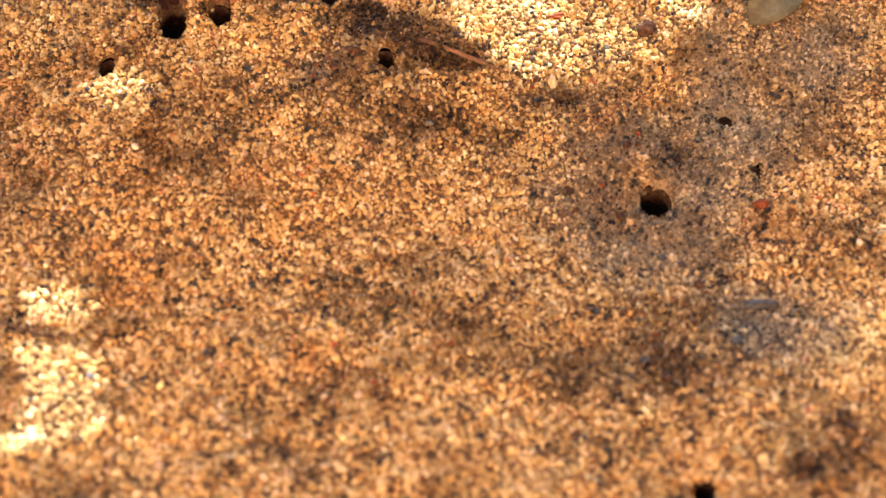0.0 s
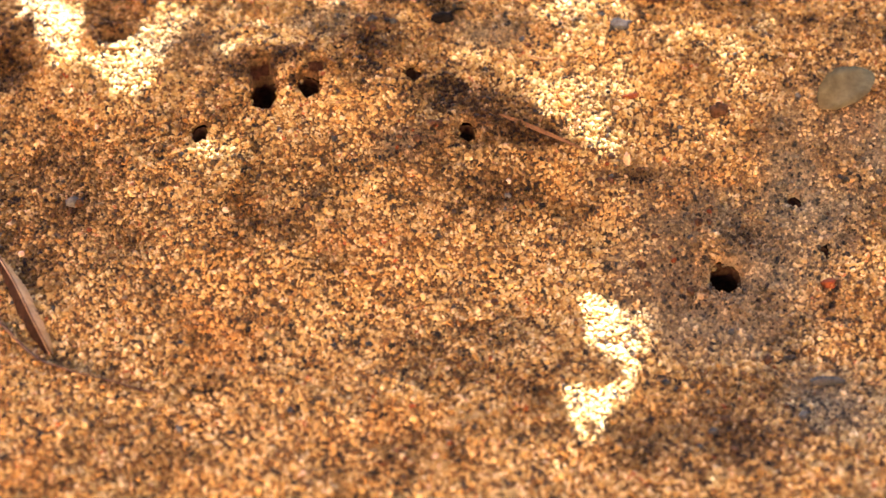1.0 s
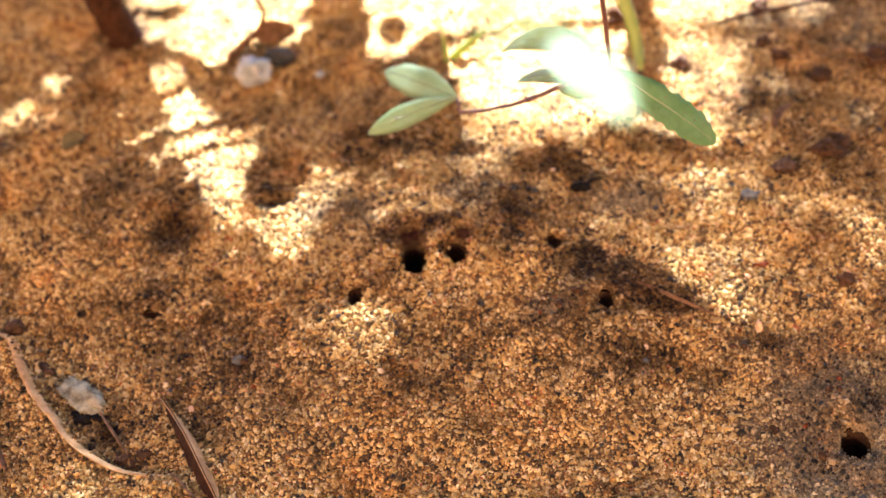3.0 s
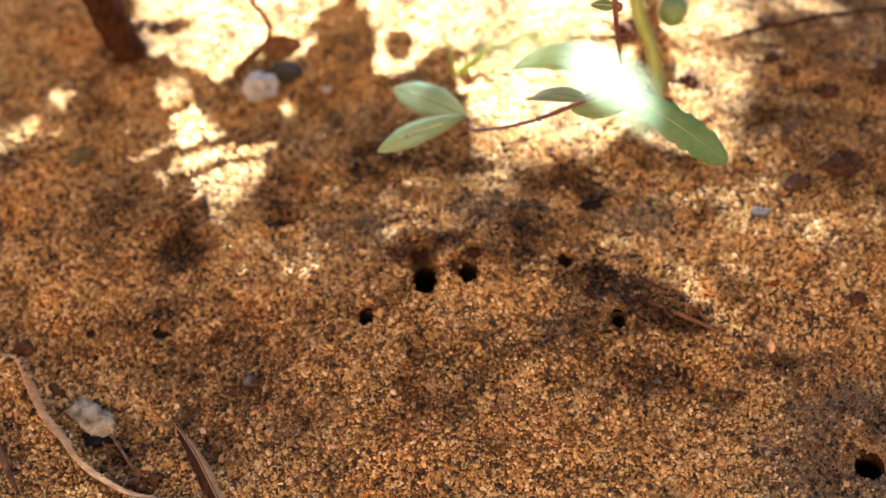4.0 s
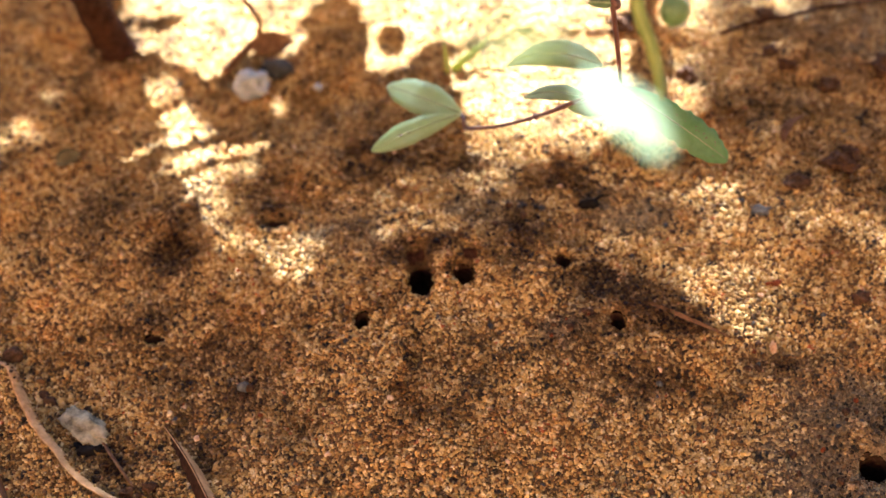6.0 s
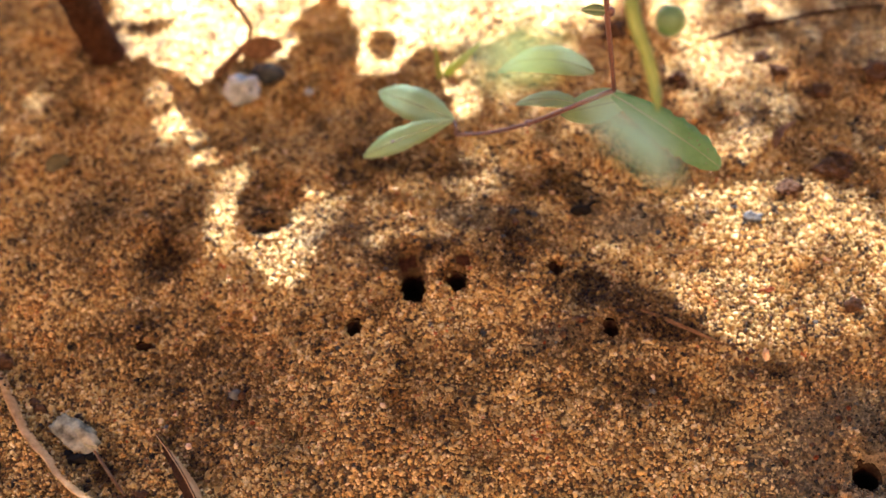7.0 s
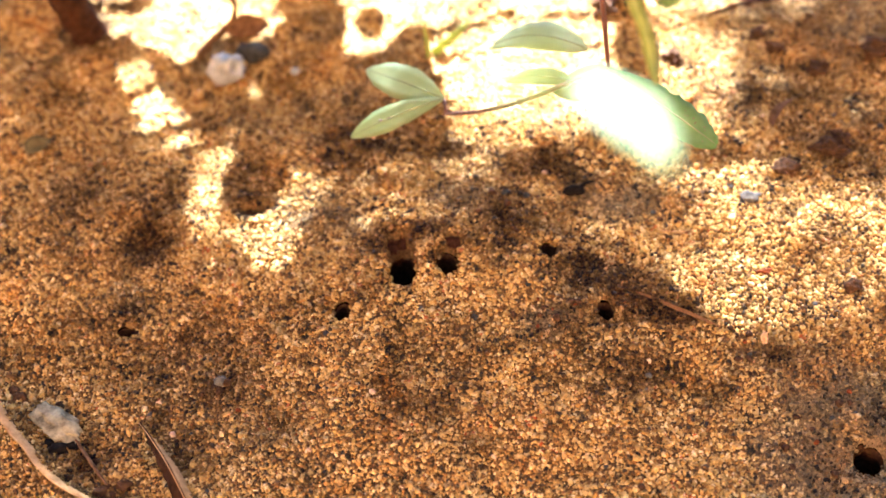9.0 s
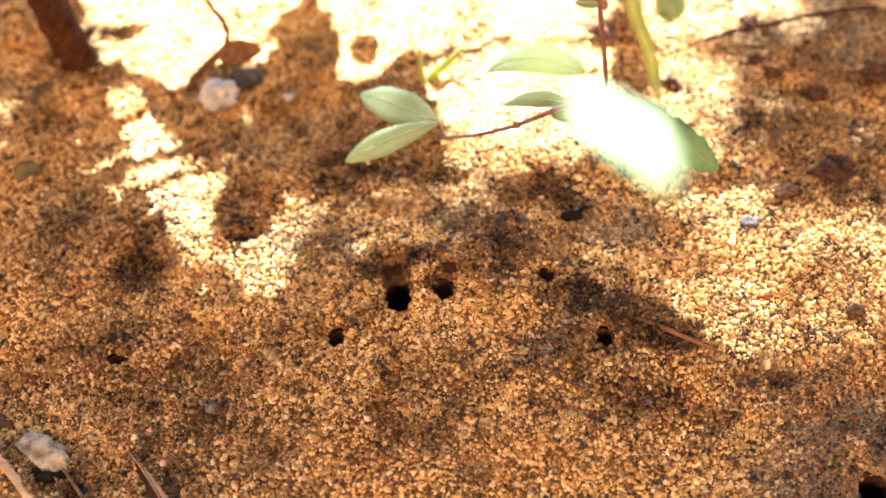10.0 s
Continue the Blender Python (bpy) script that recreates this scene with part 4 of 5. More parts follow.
# Openings that the wind uncovers, each by a sprig of its own.
WINDY = {
    "right": [(0.050, 0.021), (0.070, 0.026), (0.095, 0.026), (0.114, 0.014), (0.113, -0.010), (0.095, -0.020), (0.067, -0.021), (0.058, -0.012), (0.051, 0.002)],
    "saddle": [(-0.0255, 0.0400), (-0.0150, 0.0345), (-0.0230, 0.0190), (-0.0294, 0.0045), (-0.0379, 0.0130), (-0.0440, 0.0215), (-0.0310, 0.0245)],
    "front": [(0.006, -0.046), (0.040, -0.050), (0.072, -0.050), (0.073, -0.056), (0.067, -0.074), (0.051, -0.093), (0.018, -0.091), (0.007, -0.067)],
    "front_back": [(0.018, -0.027), (0.037, -0.030), (0.050, -0.023), (0.063, -0.032), (0.072, -0.0495), (0.040, -0.0495), (0.006, -0.0455)],
    "middle": [(-0.024, -0.012), (-0.012, -0.012), (-0.001, -0.018), (-0.008, -0.032), (-0.020, -0.028), (-0.029, -0.020)],
    "left": [(-0.096, 0.010), (-0.080, 0.018), (-0.078, 0.013), (-0.086, 0.003), (-0.081, -0.005), (-0.087, -0.010)],
    "top": [(0.070, 0.146), (0.124, 0.146), (0.128, 0.105), (0.108, 0.076), (0.101, 0.058), (0.090, 0.039), (0.071, 0.031), (0.052, 0.043), (0.065, 0.052)],
    "channel_a": [(-0.075, 0.091), (-0.062, 0.086), (-0.062, 0.077), (-0.052, 0.064), (-0.064, 0.059), (-0.066, 0.069)],
    "channel_b": [(-0.0655, 0.0560), (-0.0527, 0.0603), (-0.0390, 0.0600), (-0.0390, 0.0520), (-0.0430, 0.0423), (-0.0446, 0.0268), (-0.0420, 0.0153), (-0.0493, 0.0160), (-0.0546, 0.0329), (-0.0600, 0.0450)],
    "under": [(0.009, 0.083), (0.0115, 0.060), (0.0129, 0.0414), (0.0195, 0.0361), (0.0305, 0.0368), (0.0431, 0.0389), (0.0512, 0.0486), (0.0545, 0.070), (0.059, 0.092), (0.050, 0.086), (0.030, 0.088)],
    "left_spot": [(-0.118, 0.078), (-0.1126, 0.0760), (-0.1040, 0.0725), (-0.0970, 0.0650), (-0.1010, 0.0585), (-0.118, 0.0585)],
    "fleck_a": [(-0.1005, 0.086), (-0.0970, 0.085), (-0.0970, 0.077), (-0.1005, 0.078)],
    "fleck_b": [(-0.0775, 0.0580), (-0.0710, 0.0585), (-0.0715, 0.0540), (-0.0770, 0.0535)],
    "fleck_c": [(-0.0705, 0.0500), (-0.0640, 0.0510), (-0.0640, 0.0450), (-0.0695, 0.0445)],
    "fleck_d": [(-0.0395, 0.0775), (-0.0335, 0.0775), (-0.0330, 0.0725), (-0.0385, 0.0725)],
    "near": [(-0.0365, -0.0730), (-0.0188, -0.0745), (-0.0158, -0.0870), (-0.0110, -0.0954), (-0.0340, -0.0930)],
    "corner": [(-0.033, -0.062), (-0.027, -0.059), (-0.017, -0.065), (-0.019, -0.070), (-0.029, -0.068)],
}
# The dimly lit crest behind the burrows.
HAZY = {"crest": [(-0.0122, 0.036), (-0.0011, 0.0362), (0.021, 0.0369), (0.0428, 0.0349), (0.0592, 0.0187), (0.0643, 0.0034), (0.0415, 0.0068), (0.0205, 0.0046), (0.0109, 0.0127), (-0.006, 0.0162), (-0.0126, 0.0173)],
        "left_edge": [(-0.118, 0.044), (-0.105, 0.0425), (-0.093, 0.037), (-0.093, 0.030), (-0.117, 0.030)],
        "right_side": [(0.062, -0.024), (0.075, -0.030), (0.100, -0.024), (0.122, -0.012), (0.140, 0.028), (0.155, -0.040), (0.130, -0.115), (0.090, -0.115), (0.076, -0.076), (0.0765, -0.050)],
        "left_side": [(-0.1083, 0.044), (-0.0811, 0.0448), (-0.0714, 0.0309), (-0.053, 0.0175), (-0.0698, 0.0112), (-0.0867, 0.0234), (-0.1026, 0.0056)],
        "terrace": [(-0.1126, 0.0176), (-0.0879, 0.0067), (-0.0885, -0.0167), (-0.0614, -0.0527), (-0.0425, -0.0703), (-0.072, -0.0746), (-0.1029, -0.0563)],
        "far_right": [(0.108, 0.030), (0.140, 0.030), (0.146, 0.125), (0.134, 0.100), (0.112, 0.074), (0.106, 0.058)]}
SUN_SLOPE = Vector((TO_SUN.x / TO_SUN.z, TO_SUN.y / TO_SUN.z, 1.0))


def within(polygon, x, y):
    px, py = np.array(polygon).T
    qx, qy = np.roll(px, -1), np.roll(py, -1)
    x, y = np.asarray(x)[..., None], np.asarray(y)[..., None]
    crosses = ((py > y) != (qy > y)) & (x < (qx - px) * (y - py) / np.where(qy == py, 1e-9, qy - py) + px)
    return crosses.sum(-1) % 2 == 1


def in_ellipse(x, y, e):
    cx, cy, a, b, turn = e
    u, v = (x - cx) * math.cos(turn) + (y - cy) * math.sin(turn), -(x - cx) * math.sin(turn) + (y - cy) * math.cos(turn)
    return (u / a) ** 2 + (v / b) ** 2 < 1


def shade_leaves(need, bright, seed, low, high, big=0.017):
    """Leaf ellipses over the ground that shade the points of need and spare the points of bright."""
    rng = random.Random(seed)
    left, out = need.copy(), []
    while len(left):
        p = left[rng.randrange(len(left))]
        for attempt in range(14):
            a = big * rng.uniform(0.6, 1.0) * (0.86**attempt)
            e = (p[0] + rng.uniform(-0.6, 0.6) * a, p[1] + rng.uniform(-0.5, 0.5) * a, a, a * rng.uniform(0.5, 0.68), rng.uniform(0, 3.14))
            if in_ellipse(p[0], p[1], e) and not (len(bright) and in_ellipse(bright[:, 0], bright[:, 1], (e[0], e[1], e[2] * 1.12, e[3] * 1.16, e[4])).any()):
                out.append((e, rng.uniform(low, high)))
                left = left[~in_ellipse(left[:, 0], left[:, 1], (*e[:2], e[2] * 0.9, e[3] * 0.9, e[4]))]
                break
        left = left[~((left == p).all(1))]
    return out


def leaf_over(bm, e, high, rng, origin):
    """Adds one leaf whose shadow falls on that ellipse, held at that height."""
    cx, cy, a, b, turn = e
    mid = Vector((cx, cy, float(relief(cx, cy)))) + SUN_SLOPE * high - Vector(origin)
    tilt = Matrix.Rotation(rng.uniform(-0.16, 0.16), 3, "X") @ Matrix.Rotation(rng.uniform(-0.16, 0.16), 3, "Y")
    rows, top, low = 8, [], []
    for k in range(rows + 1):
        u = -1 + 2 * k / rows
        half = b * max(0.02, 1 - u * u) ** 0.5 * (1 + rng.uniform(-0.06, 0.06))
        for grid, dz in ((top, 0.0), (low, -0.0004)):
            line = []
            for c in (-1, 0, 1):
                v = Vector((u * a * 1.03, c * half, 0.12 * half * abs(c) - 0.05 * a * u * u))
                v = Matrix.Rotation(turn, 3, "Z") @ (tilt @ v)
                line.append(bm.verts.new(mid + v + Vector((0, 0, dz))))
            grid.append(line)
    for k in range(rows):
        for c in range(2):
            bm.faces.new((top[k][c], top[k][c + 1], top[k + 1][c + 1], top[k + 1][c]))
            bm.faces.new((low[k][c], low[k + 1][c], low[k + 1][c + 1], low[k][c + 1]))
        bm.faces.new((top[k][0], top[k + 1][0], low[k + 1][0], low[k][0]))
        bm.faces.new((top[k][2], low[k][2], low[k + 1][2], top[k + 1][2]))
    return mid


def shadow_zone(base, tip, width, sag=0.08):
    """The outline on the ground of the shade of a leaf that hangs between two points."""
    b, t = [Vector(p) - SUN_SLOPE * (p[2] - float(relief(p[0], p[1] - p[2]))) for p in (base, tip)]
    mid, along = (b + t) / 2, t - b
    mid = mid - Vector((SUN_SLOPE.x, SUN_SLOPE.y, 0)) * sag * along.length * 0.8
    turn, half = math.atan2(along.y, along.x), along.length * 0.34
    return [(mid.x + half * math.cos(a) * math.cos(turn) - width / 2 * math.sin(a) * math.sin(turn),
             mid.y + half * math.cos(a) * math.sin(turn) + width / 2 * math.sin(a) * math.cos(turn)) for a in np.linspace(0, 6.283, 14)[:-1]]


LEAF_SUN = [shadow_zone((0.0433, 0.040, 0.0297), (0.0218, 0.050, 0.0228), 0.005, 0.14)]


def build_canopy():
    gx, gy = np.meshgrid(np.arange(-0.16, 0.1601, 0.0024), np.arange(-0.16, 0.1461, 0.0024))
    x, y = gx.ravel(), gy.ravel()
    sunny = np.zeros(x.size, bool)
    for polygon in [*SUNNY.values(), *LEAF_SUN, *HAZY.values()]:
        sunny |= within(polygon, x, y)
    windy = np.zeros(x.size, bool)
    for polygon in WINDY.values():
        windy |= within(polygon, x, y)
    pts = np.stack([x, y], 1)
    open_all = sunny | windy
    rng = random.Random(3)
    o = Vector((0.0, 0.30, 0.0))
    shrub = base_empty("overhanging_shrub", at(0.0, 0.30), "low leafy green shrub hanging over the sandy ground", "shrub")
    o = shrub.location.copy()
    bm = bmesh.new()
    mids = [leaf_over(bm, e, h, rng, o) for e, h in shade_leaves(pts[~open_all], pts[open_all], 8, 0.13, 0.175)]
    # Single leaves that shade the sunny sand at the back.
    for e in ((0.0475, -0.0085, 0.0130, 0.0065, -0.68), (-0.0375, 0.0350, 0.0058, 0.0072, 0.2), (0.0300, 0.0315, 0.0075, 0.0065, 0.3), (0.0225, 0.0135, 0.0095, 0.0062, -0.3), (0.0360, 0.0050, 0.0095, 0.0055, -0.6), (0.0430, 0.0190, 0.0075, 0.0050, 0.3), (-0.0030, 0.0450, 0.0130, 0.0085, 0.1), (-0.0065, 0.0110, 0.0055, 0.0045, 0.4), (-0.0215, 0.1060, 0.0085, 0.0115, 0.1), (-0.0205, 0.1000, 0.0080, 0.0090, 0.2), (-0.006, 0.0987, 0.0040, 0.0075, 0.1), (-0.0711, 0.1143, 0.0070, 0.0036, 0.1), (0.0051, 0.087, 0.0070, 0.0055, 0.1)):
        mids.append(leaf_over(bm, e, 0.15, rng, o))
    part("crown", bm, CANOPY, shrub)
    for one, two in (((-0.078, 0.054), (-0.036, 0.0600)), ((-0.076, 0.039), (-0.034, 0.0560)), ((-0.070, 0.075), (-0.038, 0.095))):
        path = [at(*p) + SUN_SLOPE * 0.14 - o for p in (one, two)]
        part("branch", tube([path[0].lerp(path[1], i / 9) + Vector((0, 0, 0.001 * math.sin(i))) for i in range(10)], [0.0015] * 10, 6, 0.15, 5), BARK, shrub)
    for k in range(8):
        b = mids[k * len(mids) // 9]
        side = 0.19 if (b + o).x > 0 else -0.19
        a = Vector((side, 0.14 + rng.uniform(-0.02, 0.02), -0.01)) - o
        path = smooth_path([a, Vector((a.x, a.y + 0.02, 0.16)), Vector(((a.x + b.x) / 2, b.y + 0.03, 0.20)), b], 14)
        part("branch", tube(path, [0.004 - 0.00026 * i for i in range(14)], 8, 0.08, k), BARK, shrub)
    return pts


def beside(mine, pts, reach):
    """The points of the plan no farther than that from any of these."""
    return pts[(((pts[:, None] - mine[None]) ** 2).sum(-1) < reach * reach).any(1)]


def build_windy(pts):
    made = {}
    beams = np.zeros(len(pts), bool)
    for beam in LEAF_SUN:
        beams |= within(beam, pts[:, 0], pts[:, 1])
    for k, (name, polygon) in enumerate(WINDY.items()):
        mine = pts[within(polygon, pts[:, 0], pts[:, 1]) & ~beams]
        mid = mine.mean(0)
        high = 0.16 if name in ("front", "front_back", "corner", "near") else 0.60
        o = Vector((mid[0], mid[1], 0)) + SUN_SLOPE * high
        sprig = base_empty("swaying_sprig", o, "unseen leafy green sprig that sways to cast shade", "plant", "swaying sprigs")
        rng = random.Random(40 + k)
        if high < 0.2:
            leaves = shade_leaves(mine, pts[beams], 20 + k, 0.135, 0.155, 0.014)
        else:
            wide = beside(mine, pts, 0.006)
            leaves = scattered(wide, 0.2 if name in ("right", "top") else 0.10, rng, high, 0.008)
        for e, h in leaves:
            bm = bmesh.new()
            leaf_over(bm, e, h, rng, o)
            part("leaf", bm, CANOPY, sprig)
        part("stem", tube([SUN_SLOPE * (0.012 * i) for i in range(8)], [0.0008] * 8, 6), STEM, sprig)
        made[name] = sprig
    # One more unseen sprig, added to shade the hanging leaf for a time.
    o = Vector((0.0165, -0.1455, 0.158)) + SUN_SLOPE * 0.20
    sprig = base_empty("swaying_sprig", o, "unseen leafy green sprig that sways to cast shade", "plant", "swaying sprigs")
    for k in range(5):
        b = Vector((0.004 * (k - 2), -0.010 + 0.003 * k, 0.002 * k))
        part("leaf", blade(b, b + Vector((0.006 - 0.003 * k, 0.022, 0.0)), (0.2, 0.1 * k, 1), 0.009, seed=60 + k), CANOPY, sprig)
    part("stem", tube([SUN_SLOPE * (0.012 * i) for i in range(8)], [0.0008] * 8, 6), STEM, sprig)
    made["aside"] = sprig
    return made


def scattered(mine, passing, rng, high, size=0.009):
    """Leaves strewn at random over an opening so that this share of the sun still passes."""
    area = len(mine) * 0.0024**2
    count = int(0.5 * (1 - passing - math.log(passing)) * area / (math.pi * size * size * 0.42)) + 1
    out = []
    for k in range(count):
        tries = [mine[rng.randrange(len(mine))] for attempt in range(7)]
        p, a = max(tries, key=lambda q: min([math.hypot(q[0] - e[0], q[1] - e[1]) for e, h in out] or [0])), size * rng.uniform(0.75, 1.25)
        out.append(((p[0] + rng.uniform(-0.001, 0.001), p[1] + rng.uniform(-0.001, 0.001), a, a * 0.42, rng.uniform(0, 3.14)), high + rng.uniform(-0.03, 0.03)))
    return out


THIN = {"front_left": [(0.006, -0.046), (0.030, -0.046), (0.050, -0.060), (0.040, -0.076), (0.018, -0.080), (0.007, -0.067)]}
# Higher up, unseen added leaves dim some of the openings: the share of the sun that passes.
VEIL = {"front_back": 0.7, "front_left": 0.6, "corner": 0.38, "right": 0.6, "saddle": 0.5, "near": 0.28, "middle": 0.14, "left": 0.5, "top": 0.7, "crest": 0.12, "far_right": 0.2, "left_edge": 0.5, "right_side": 0.02, "terrace": 0.02, "left_side": 0.02}


def build_veil(pts):
    for k, (name, passing) in enumerate(VEIL.items()):
        polygon = np.array({**WINDY, **HAZY, **THIN}[name])
        mid = polygon.mean(0)
        mine = beside(pts[within(polygon, pts[:, 0], pts[:, 1])], pts, 0.008)
        rng = random.Random(90 + k)
        o = Vector((mid[0], mid[1], 0)) + SUN_SLOPE * 1.25
        branch = base_empty("tree_branch", o, "unseen high leaf veil added to dim the sun", "branch", "tree branches")
        bm = bmesh.new()
        for e, h in scattered(mine, passing, rng, 1.25, 0.0055):
            leaf_over(bm, e, h, rng, o)
        part("foliage", bm, CANOPY, branch)
        part("twig", tube([SUN_SLOPE * (0.03 * i - 0.03) for i in range(8)], [0.0012] * 8, 6), BARK, branch)


# The sprig whose round leaves draw their shadow in the front patch of sun.
def build_front_sprig():
    o = Vector((0.035, -0.06, 0)) + SUN_SLOPE * 0.13
    sprig = base_empty("round_leaved_sprig", o, "sprig with paired round green leaves in the sun", "plant")
    rng = random.Random(77)
    for e in ((0.0468, -0.0409, 0.0064, 0.0058, 0.2), (0.0296, -0.0446, 0.0105, 0.0074, 1.9), (0.0387, -0.0603, 0.0105, 0.0076, 0.3),
              (0.0400, -0.0865, 0.0115, 0.0065, 0.1), (0.0165, -0.0830, 0.0090, 0.0070, 0.8)):
        bm = bmesh.new()
        leaf_over(bm, e, 0.13, rng, o)
        part("leaf", bm, CANOPY, sprig)
    path = [Vector((x, y, 0.0)) + SUN_SLOPE * 0.13 - o for x, y in ((0.020, -0.100), (0.0254, -0.0774), (0.0320, -0.0600), (0.0386, -0.0414), (0.0405, -0.030))]
    part("stem", tube(smooth_path(path, 14), [0.0007] * 14, 6), STEM, sprig)


def build_backdrop(name, start, end, high, material, label):
    """Closes the place behind the viewer in a bow, unseen, added to shape light."""
    bm = bmesh.new()
    rows, cols, grid = 14, 30, []
    for i in range(rows + 1):
        line = []
        for j in range(cols + 1):
            a = radians(start + (end - start) * j / cols)
            h = high * i / rows
            r = 1.0 + 0.25 * (i / rows) ** 2 + 0.12 * noise.noise(Vector((math.cos(a) * 3, math.sin(a) * 3, h * 3)))
            line.append(bm.verts.new((r * math.cos(a), r * math.sin(a), h - 0.10)))
        grid.append(line)
    for i in range(rows):
        for j in range(cols):
            bm.faces.new((grid[i][j], grid[i][j + 1], grid[i + 1][j + 1], grid[i + 1][j]))
    bmesh.ops.solidify(bm, geom=bm.faces[:], thickness=0.08)
    ob = part(name, bm, material)
    return tagged(ob, label, "backdrop", kind="structure")


# Unseen bank, added as a reflector of warm light into the shade.
build_backdrop("backdrop_bank", 165, 325, 1.1, BOUNCE, "unseen bank of orange earth added to bounce warm light")
# Unseen dark screen, added to keep sky light off this side.
build_backdrop("backdrop_thicket", 328, 375, 1.3, SKY_SCREEN, "unseen dark green screen added behind the viewer to block the sky")
POINTS = build_canopy()
WIND_SPRIGS = build_windy(POINTS)
build_veil(POINTS)
build_front_sprig()


def build_tree():
    """An unseen small tree, added so its limbs carry the high leaves over the clearing."""
    o = Vector((0.80, 1.20, float(relief(0.80, 1.20))))
    tree = base_empty("small_tree", o, "unseen slender brown tree added to hold the high leaves", "tree")
    trunk = [(0.0, 0.0, -0.03), (0.02, 0.03, 0.6), (-0.02, 0.0, 1.3), (-0.10, -0.02, 2.0), (-0.12, 0.0, 2.5)]
    part("trunk", tube(smooth_path(trunk, 20), [0.035 - 0.0012 * i for i in range(20)], 12, 0.06, 2), BARK, tree)
    ends = [ob.location + SUN_SLOPE * 0.17 for ob in scene.objects if ob.name.startswith("tree_branch")]
    ends += [ob.location + SUN_SLOPE * 0.075 for name, ob in WIND_SPRIGS.items() if ob.location.z > 0.3]
    for k, end in enumerate(ends):
        e = end - o
        start = Vector((-0.02, 0.0, max(0.7, e.z - 0.1) + 0.04 * k))
        path = smooth_path([start, start * 0.5 + e * 0.5 + Vector((0.0, 0.05, 0.1)), e + Vector((0.10, 0.02, 0.03)), e], 14)
        part("limb", tube(path, [0.004 - 0.00036 * min(i, 9) for i in range(14)], 7, 0.08, k), BARK, tree)


build_tree()


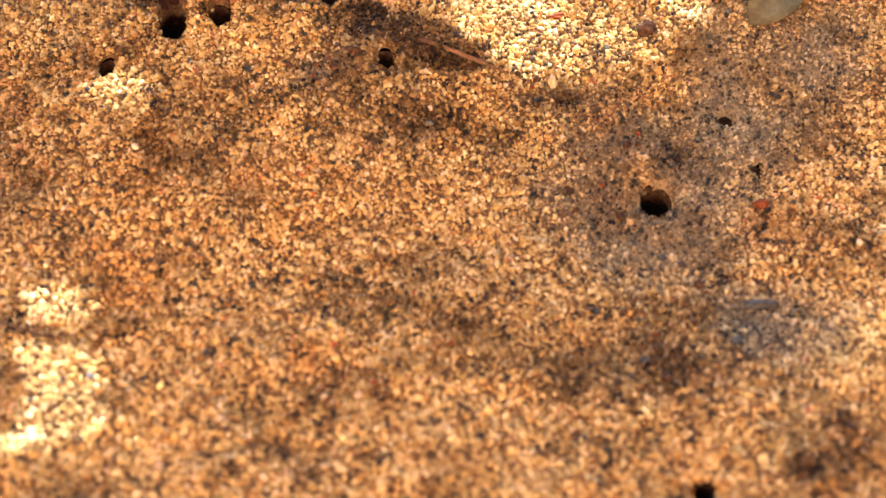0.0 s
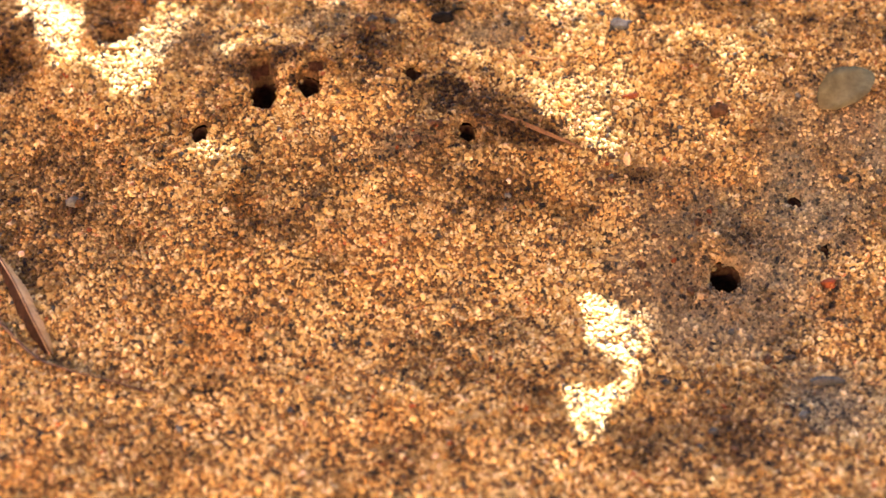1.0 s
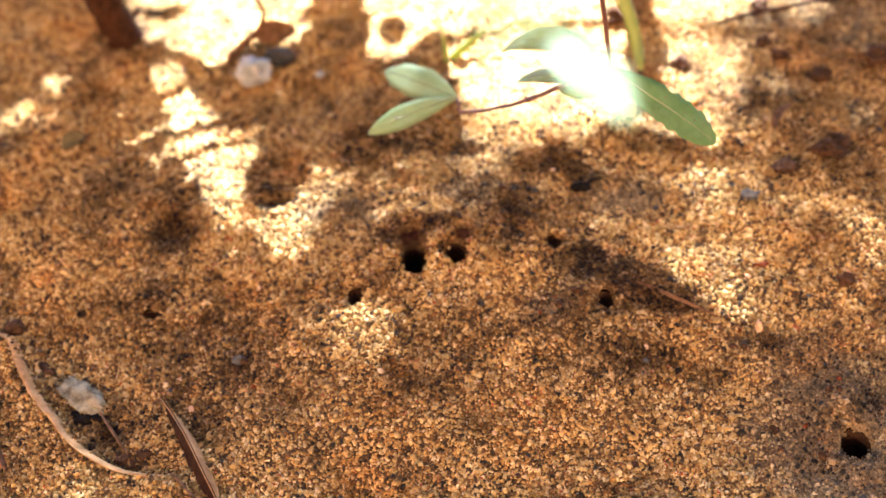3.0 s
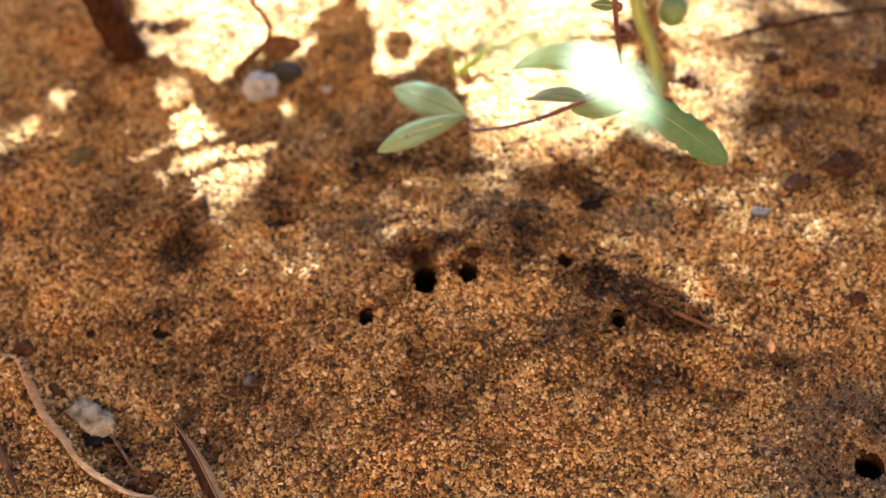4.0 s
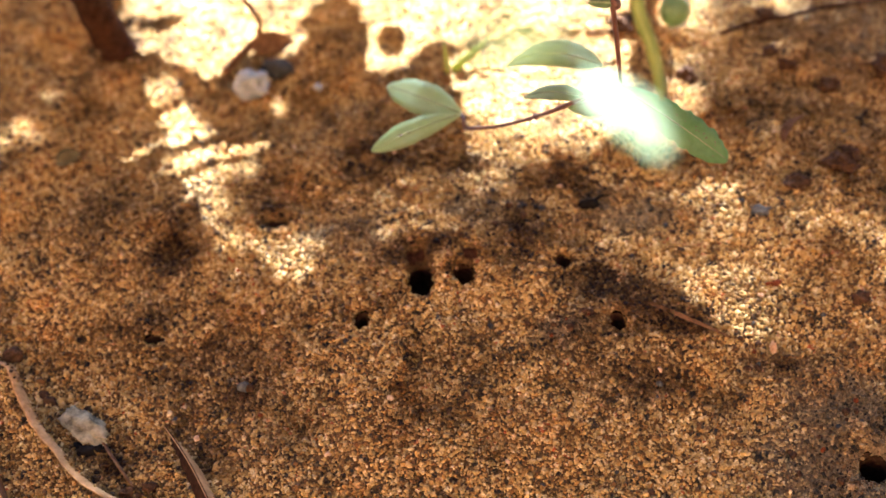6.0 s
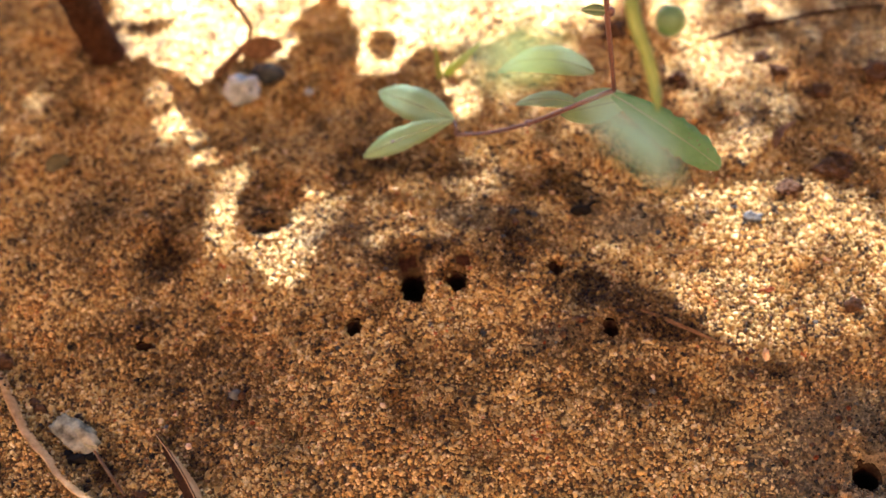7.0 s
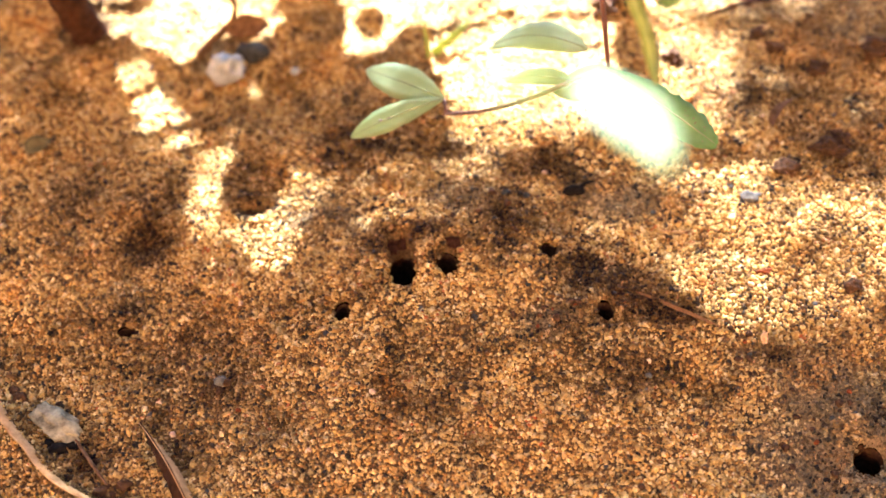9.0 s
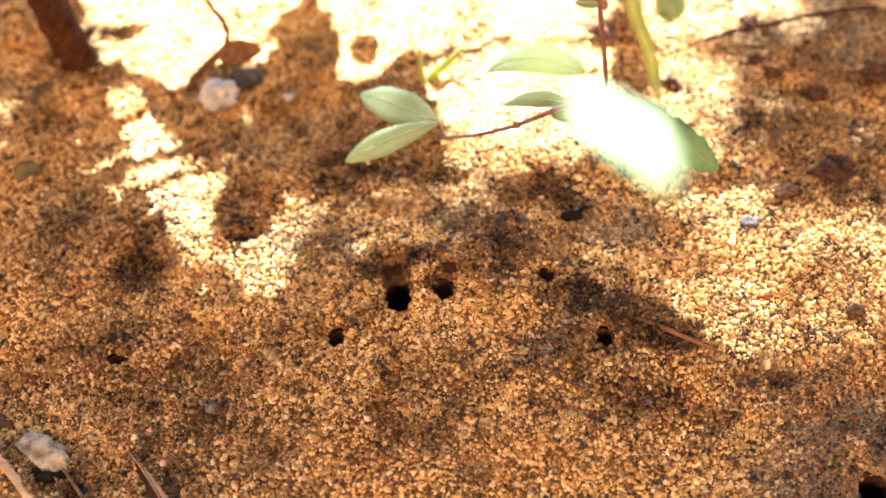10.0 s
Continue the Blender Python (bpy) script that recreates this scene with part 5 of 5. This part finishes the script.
# ---- what the wind moves ----
# For each sprig: how far it swings away, and by how much at which times.
SWAY = {
    "right": ((0.088, 0.004, 0.01), [(0, 0.6), (0.2, 0.4), (0.4, 0.15), (0.7, 0.6), (1.0, 0.28), (1.3, 0.05), (2.0, 0.0), (2.3, 0.65), (2.8, 0.55), (3.0, 0.3), (3.3, 0.2), (4.3, 0.2), (5.0, 0.2), (5.7, 0.2), (6.8, 0.8), (7.2, 0.8), (7.45, 0.15), (7.75, 0.2), (8.05, 0.85), (10, 0.95)]),
    "saddle": ((0.0, 0.060, 0.01), [(0, 0.0), (1.3, 0.7), (2.3, 0.45), (2.9, 1), (3.2, 1), (4.2, 0.1), (5.7, 0.2), (6.8, 1), (7.15, 0.9), (7.4, 0.05), (8.2, 0.1), (8.7, 1), (9.1, 0.8), (9.5, 0.3), (10, 0.9)]),
    "front": ((-0.120, 0.0, 0.01), [(0, 0), (0.8, 0), (1.0, 0.13), (1.25, 0.1), (1.4, 1), (1.6, 1), (1.8, 0.34), (2.05, 0.14), (2.25, 0.0), (10, 0)]),
    "front_back": ((0.085, 0.015, 0.01), [(0, 0), (0.9, 0), (1.2, 0.0), (1.4, 1), (1.55, 0.9), (1.8, 0.8), (2.05, 0.68), (2.25, 0.0), (10, 0)]),
    "middle": ((-0.01, -0.035, 0.01), [(0, 0.2), (1.9, 0.1), (2.3, 0.8), (2.7, 0.7), (3.1, 0.4), (3.5, 0.0), (6.8, 0.0), (7.5, 0.16), (7.9, 0.0), (9.0, 0.0), (9.2, 0.4), (9.5, 0.0), (10, 0.0)]),
    "left": ((-0.03, 0.01, 0.01), [(0, 0), (2.8, 0.2), (3.2, 1), (3.6, 0.4), (4.9, 0.2), (5.2, 0.9), (5.7, 0.8), (6.8, 0.4), (10, 0.3)]),
    "channel_a": ((-0.040, 0.0, 0.01), [(0, 1), (5.7, 1), (6.8, 0.3), (7.6, 0.2), (8.1, 0.3), (8.5, 0.9), (8.8, 0.9), (9.1, 0.3), (9.5, 0.3), (9.8, 1), (10, 1)]),
    "channel_b": ((-0.036, 0.004, 0.01), [(0, 1), (5.7, 1), (6.8, 0.4), (7.6, 0.28), (8.1, 0.35), (8.5, 1), (8.8, 0.9), (9.1, 0.2), (9.5, 0.2), (9.8, 1), (10, 1)]),
    "top": ((0.105, 0.03, 0.01), [(0, 0.2), (2.0, 0.3), (3.1, 0.5), (4.3, 0.25), (5.7, 0.2), (7.2, 0.2), (7.4, 1), (7.7, 1), (7.95, 0.3), (8.6, 0.45), (10, 0.5)]),
    "aside": ((0.05, 0.0, 0.01), [(0, 1), (5.7, 1), (6.7, 0), (8.4, 0), (8.9, 1), (10, 1)]),
    "under": ((0.075, 0.0, 0.01), [(0, 1), (5.7, 1), (6.7, 0.15), (7.2, 0.0), (7.45, -0.4), (7.75, -0.4), (8.1, -0.3), (8.4, 0.9), (8.7, 1), (10, 1)]),
    "left_spot": ((-0.040, 0.0, 0.01), [(0, 1), (5.7, 1), (6.7, 0.1), (9.5, 0.1), (10, 0.6)]),
    "fleck_a": ((-0.025, 0.0, 0.01), [(0, 1), (5.7, 1), (6.7, 0.0), (10, 0.0)]),
    "fleck_b": ((-0.030, 0.0, 0.01), [(0, 1), (5.7, 1), (6.7, 0.0), (8.1, 0.0), (8.5, 1), (8.8, 1), (9.1, 0.1), (9.5, 0.1), (9.8, 0.8), (10, 0.8)]),
    "fleck_c": ((-0.030, 0.0, 0.01), [(0, 1), (5.7, 1), (6.7, 0.0), (8.1, 0.0), (8.5, 1), (8.8, 1), (9.1, 0.1), (9.5, 0.1), (9.8, 0.8), (10, 0.8)]),
    "fleck_d": ((0.0, 0.025, 0.01), [(0, 1), (5.7, 1), (6.7, 0.5), (8.1, 0.6), (8.5, 1), (10, 0.8)]),
    "near": ((-0.015, -0.045, 0.01), [(0, 0.75), (0.35, 0.0), (1.2, 0.0), (1.45, 0.6), (1.8, 0.1), (2.0, 0), (10, 0)]),
    "corner": ((-0.02, -0.02, 0.01), [(0, 0.6), (0.4, 0.0), (1.2, 0.1), (1.45, 1), (1.7, 0.6), (2.0, 0), (2.4, 0.7), (2.8, 0), (10, 0)]),
}


def motions():
    for name, (swing, times) in SWAY.items():
        ob = WIND_SPRIGS[name]
        home = ob.location.copy()
        walk(ob, [(t, Matrix.Translation(home + Vector(swing) * much)) for t, much in times])
    walk(NEAR_LEAF, [(t, Matrix.Translation(place)) for t, place in NEAR_ROWS])
    home = GLOW_LEAF.location.copy()
    rows = [(0, SUN_SLOPE * 0.02), (2.2, SUN_SLOPE * 0.014), (2.6, Vector((0.0036, -0.0019, -0.002))), (3.0, Vector((0.0027, -0.0011, -0.0012)))]
    rows += [(t, SUN_SLOPE * lift + Vector((aside, 0, 0))) for t, lift, aside in (
        (4.0, 0.002, 0), (5.7, 0.0018, 0), (7.0, 0.0016, 0), (8.5, 0.0016, 0), (9.0, 0.001, -0.001), (9.5, 0.0002, -0.0015), (10, -0.0006, -0.0025))]
    walk(GLOW_LEAF, [(t, Matrix.Translation(home + shift)) for t, shift in rows])


motions()
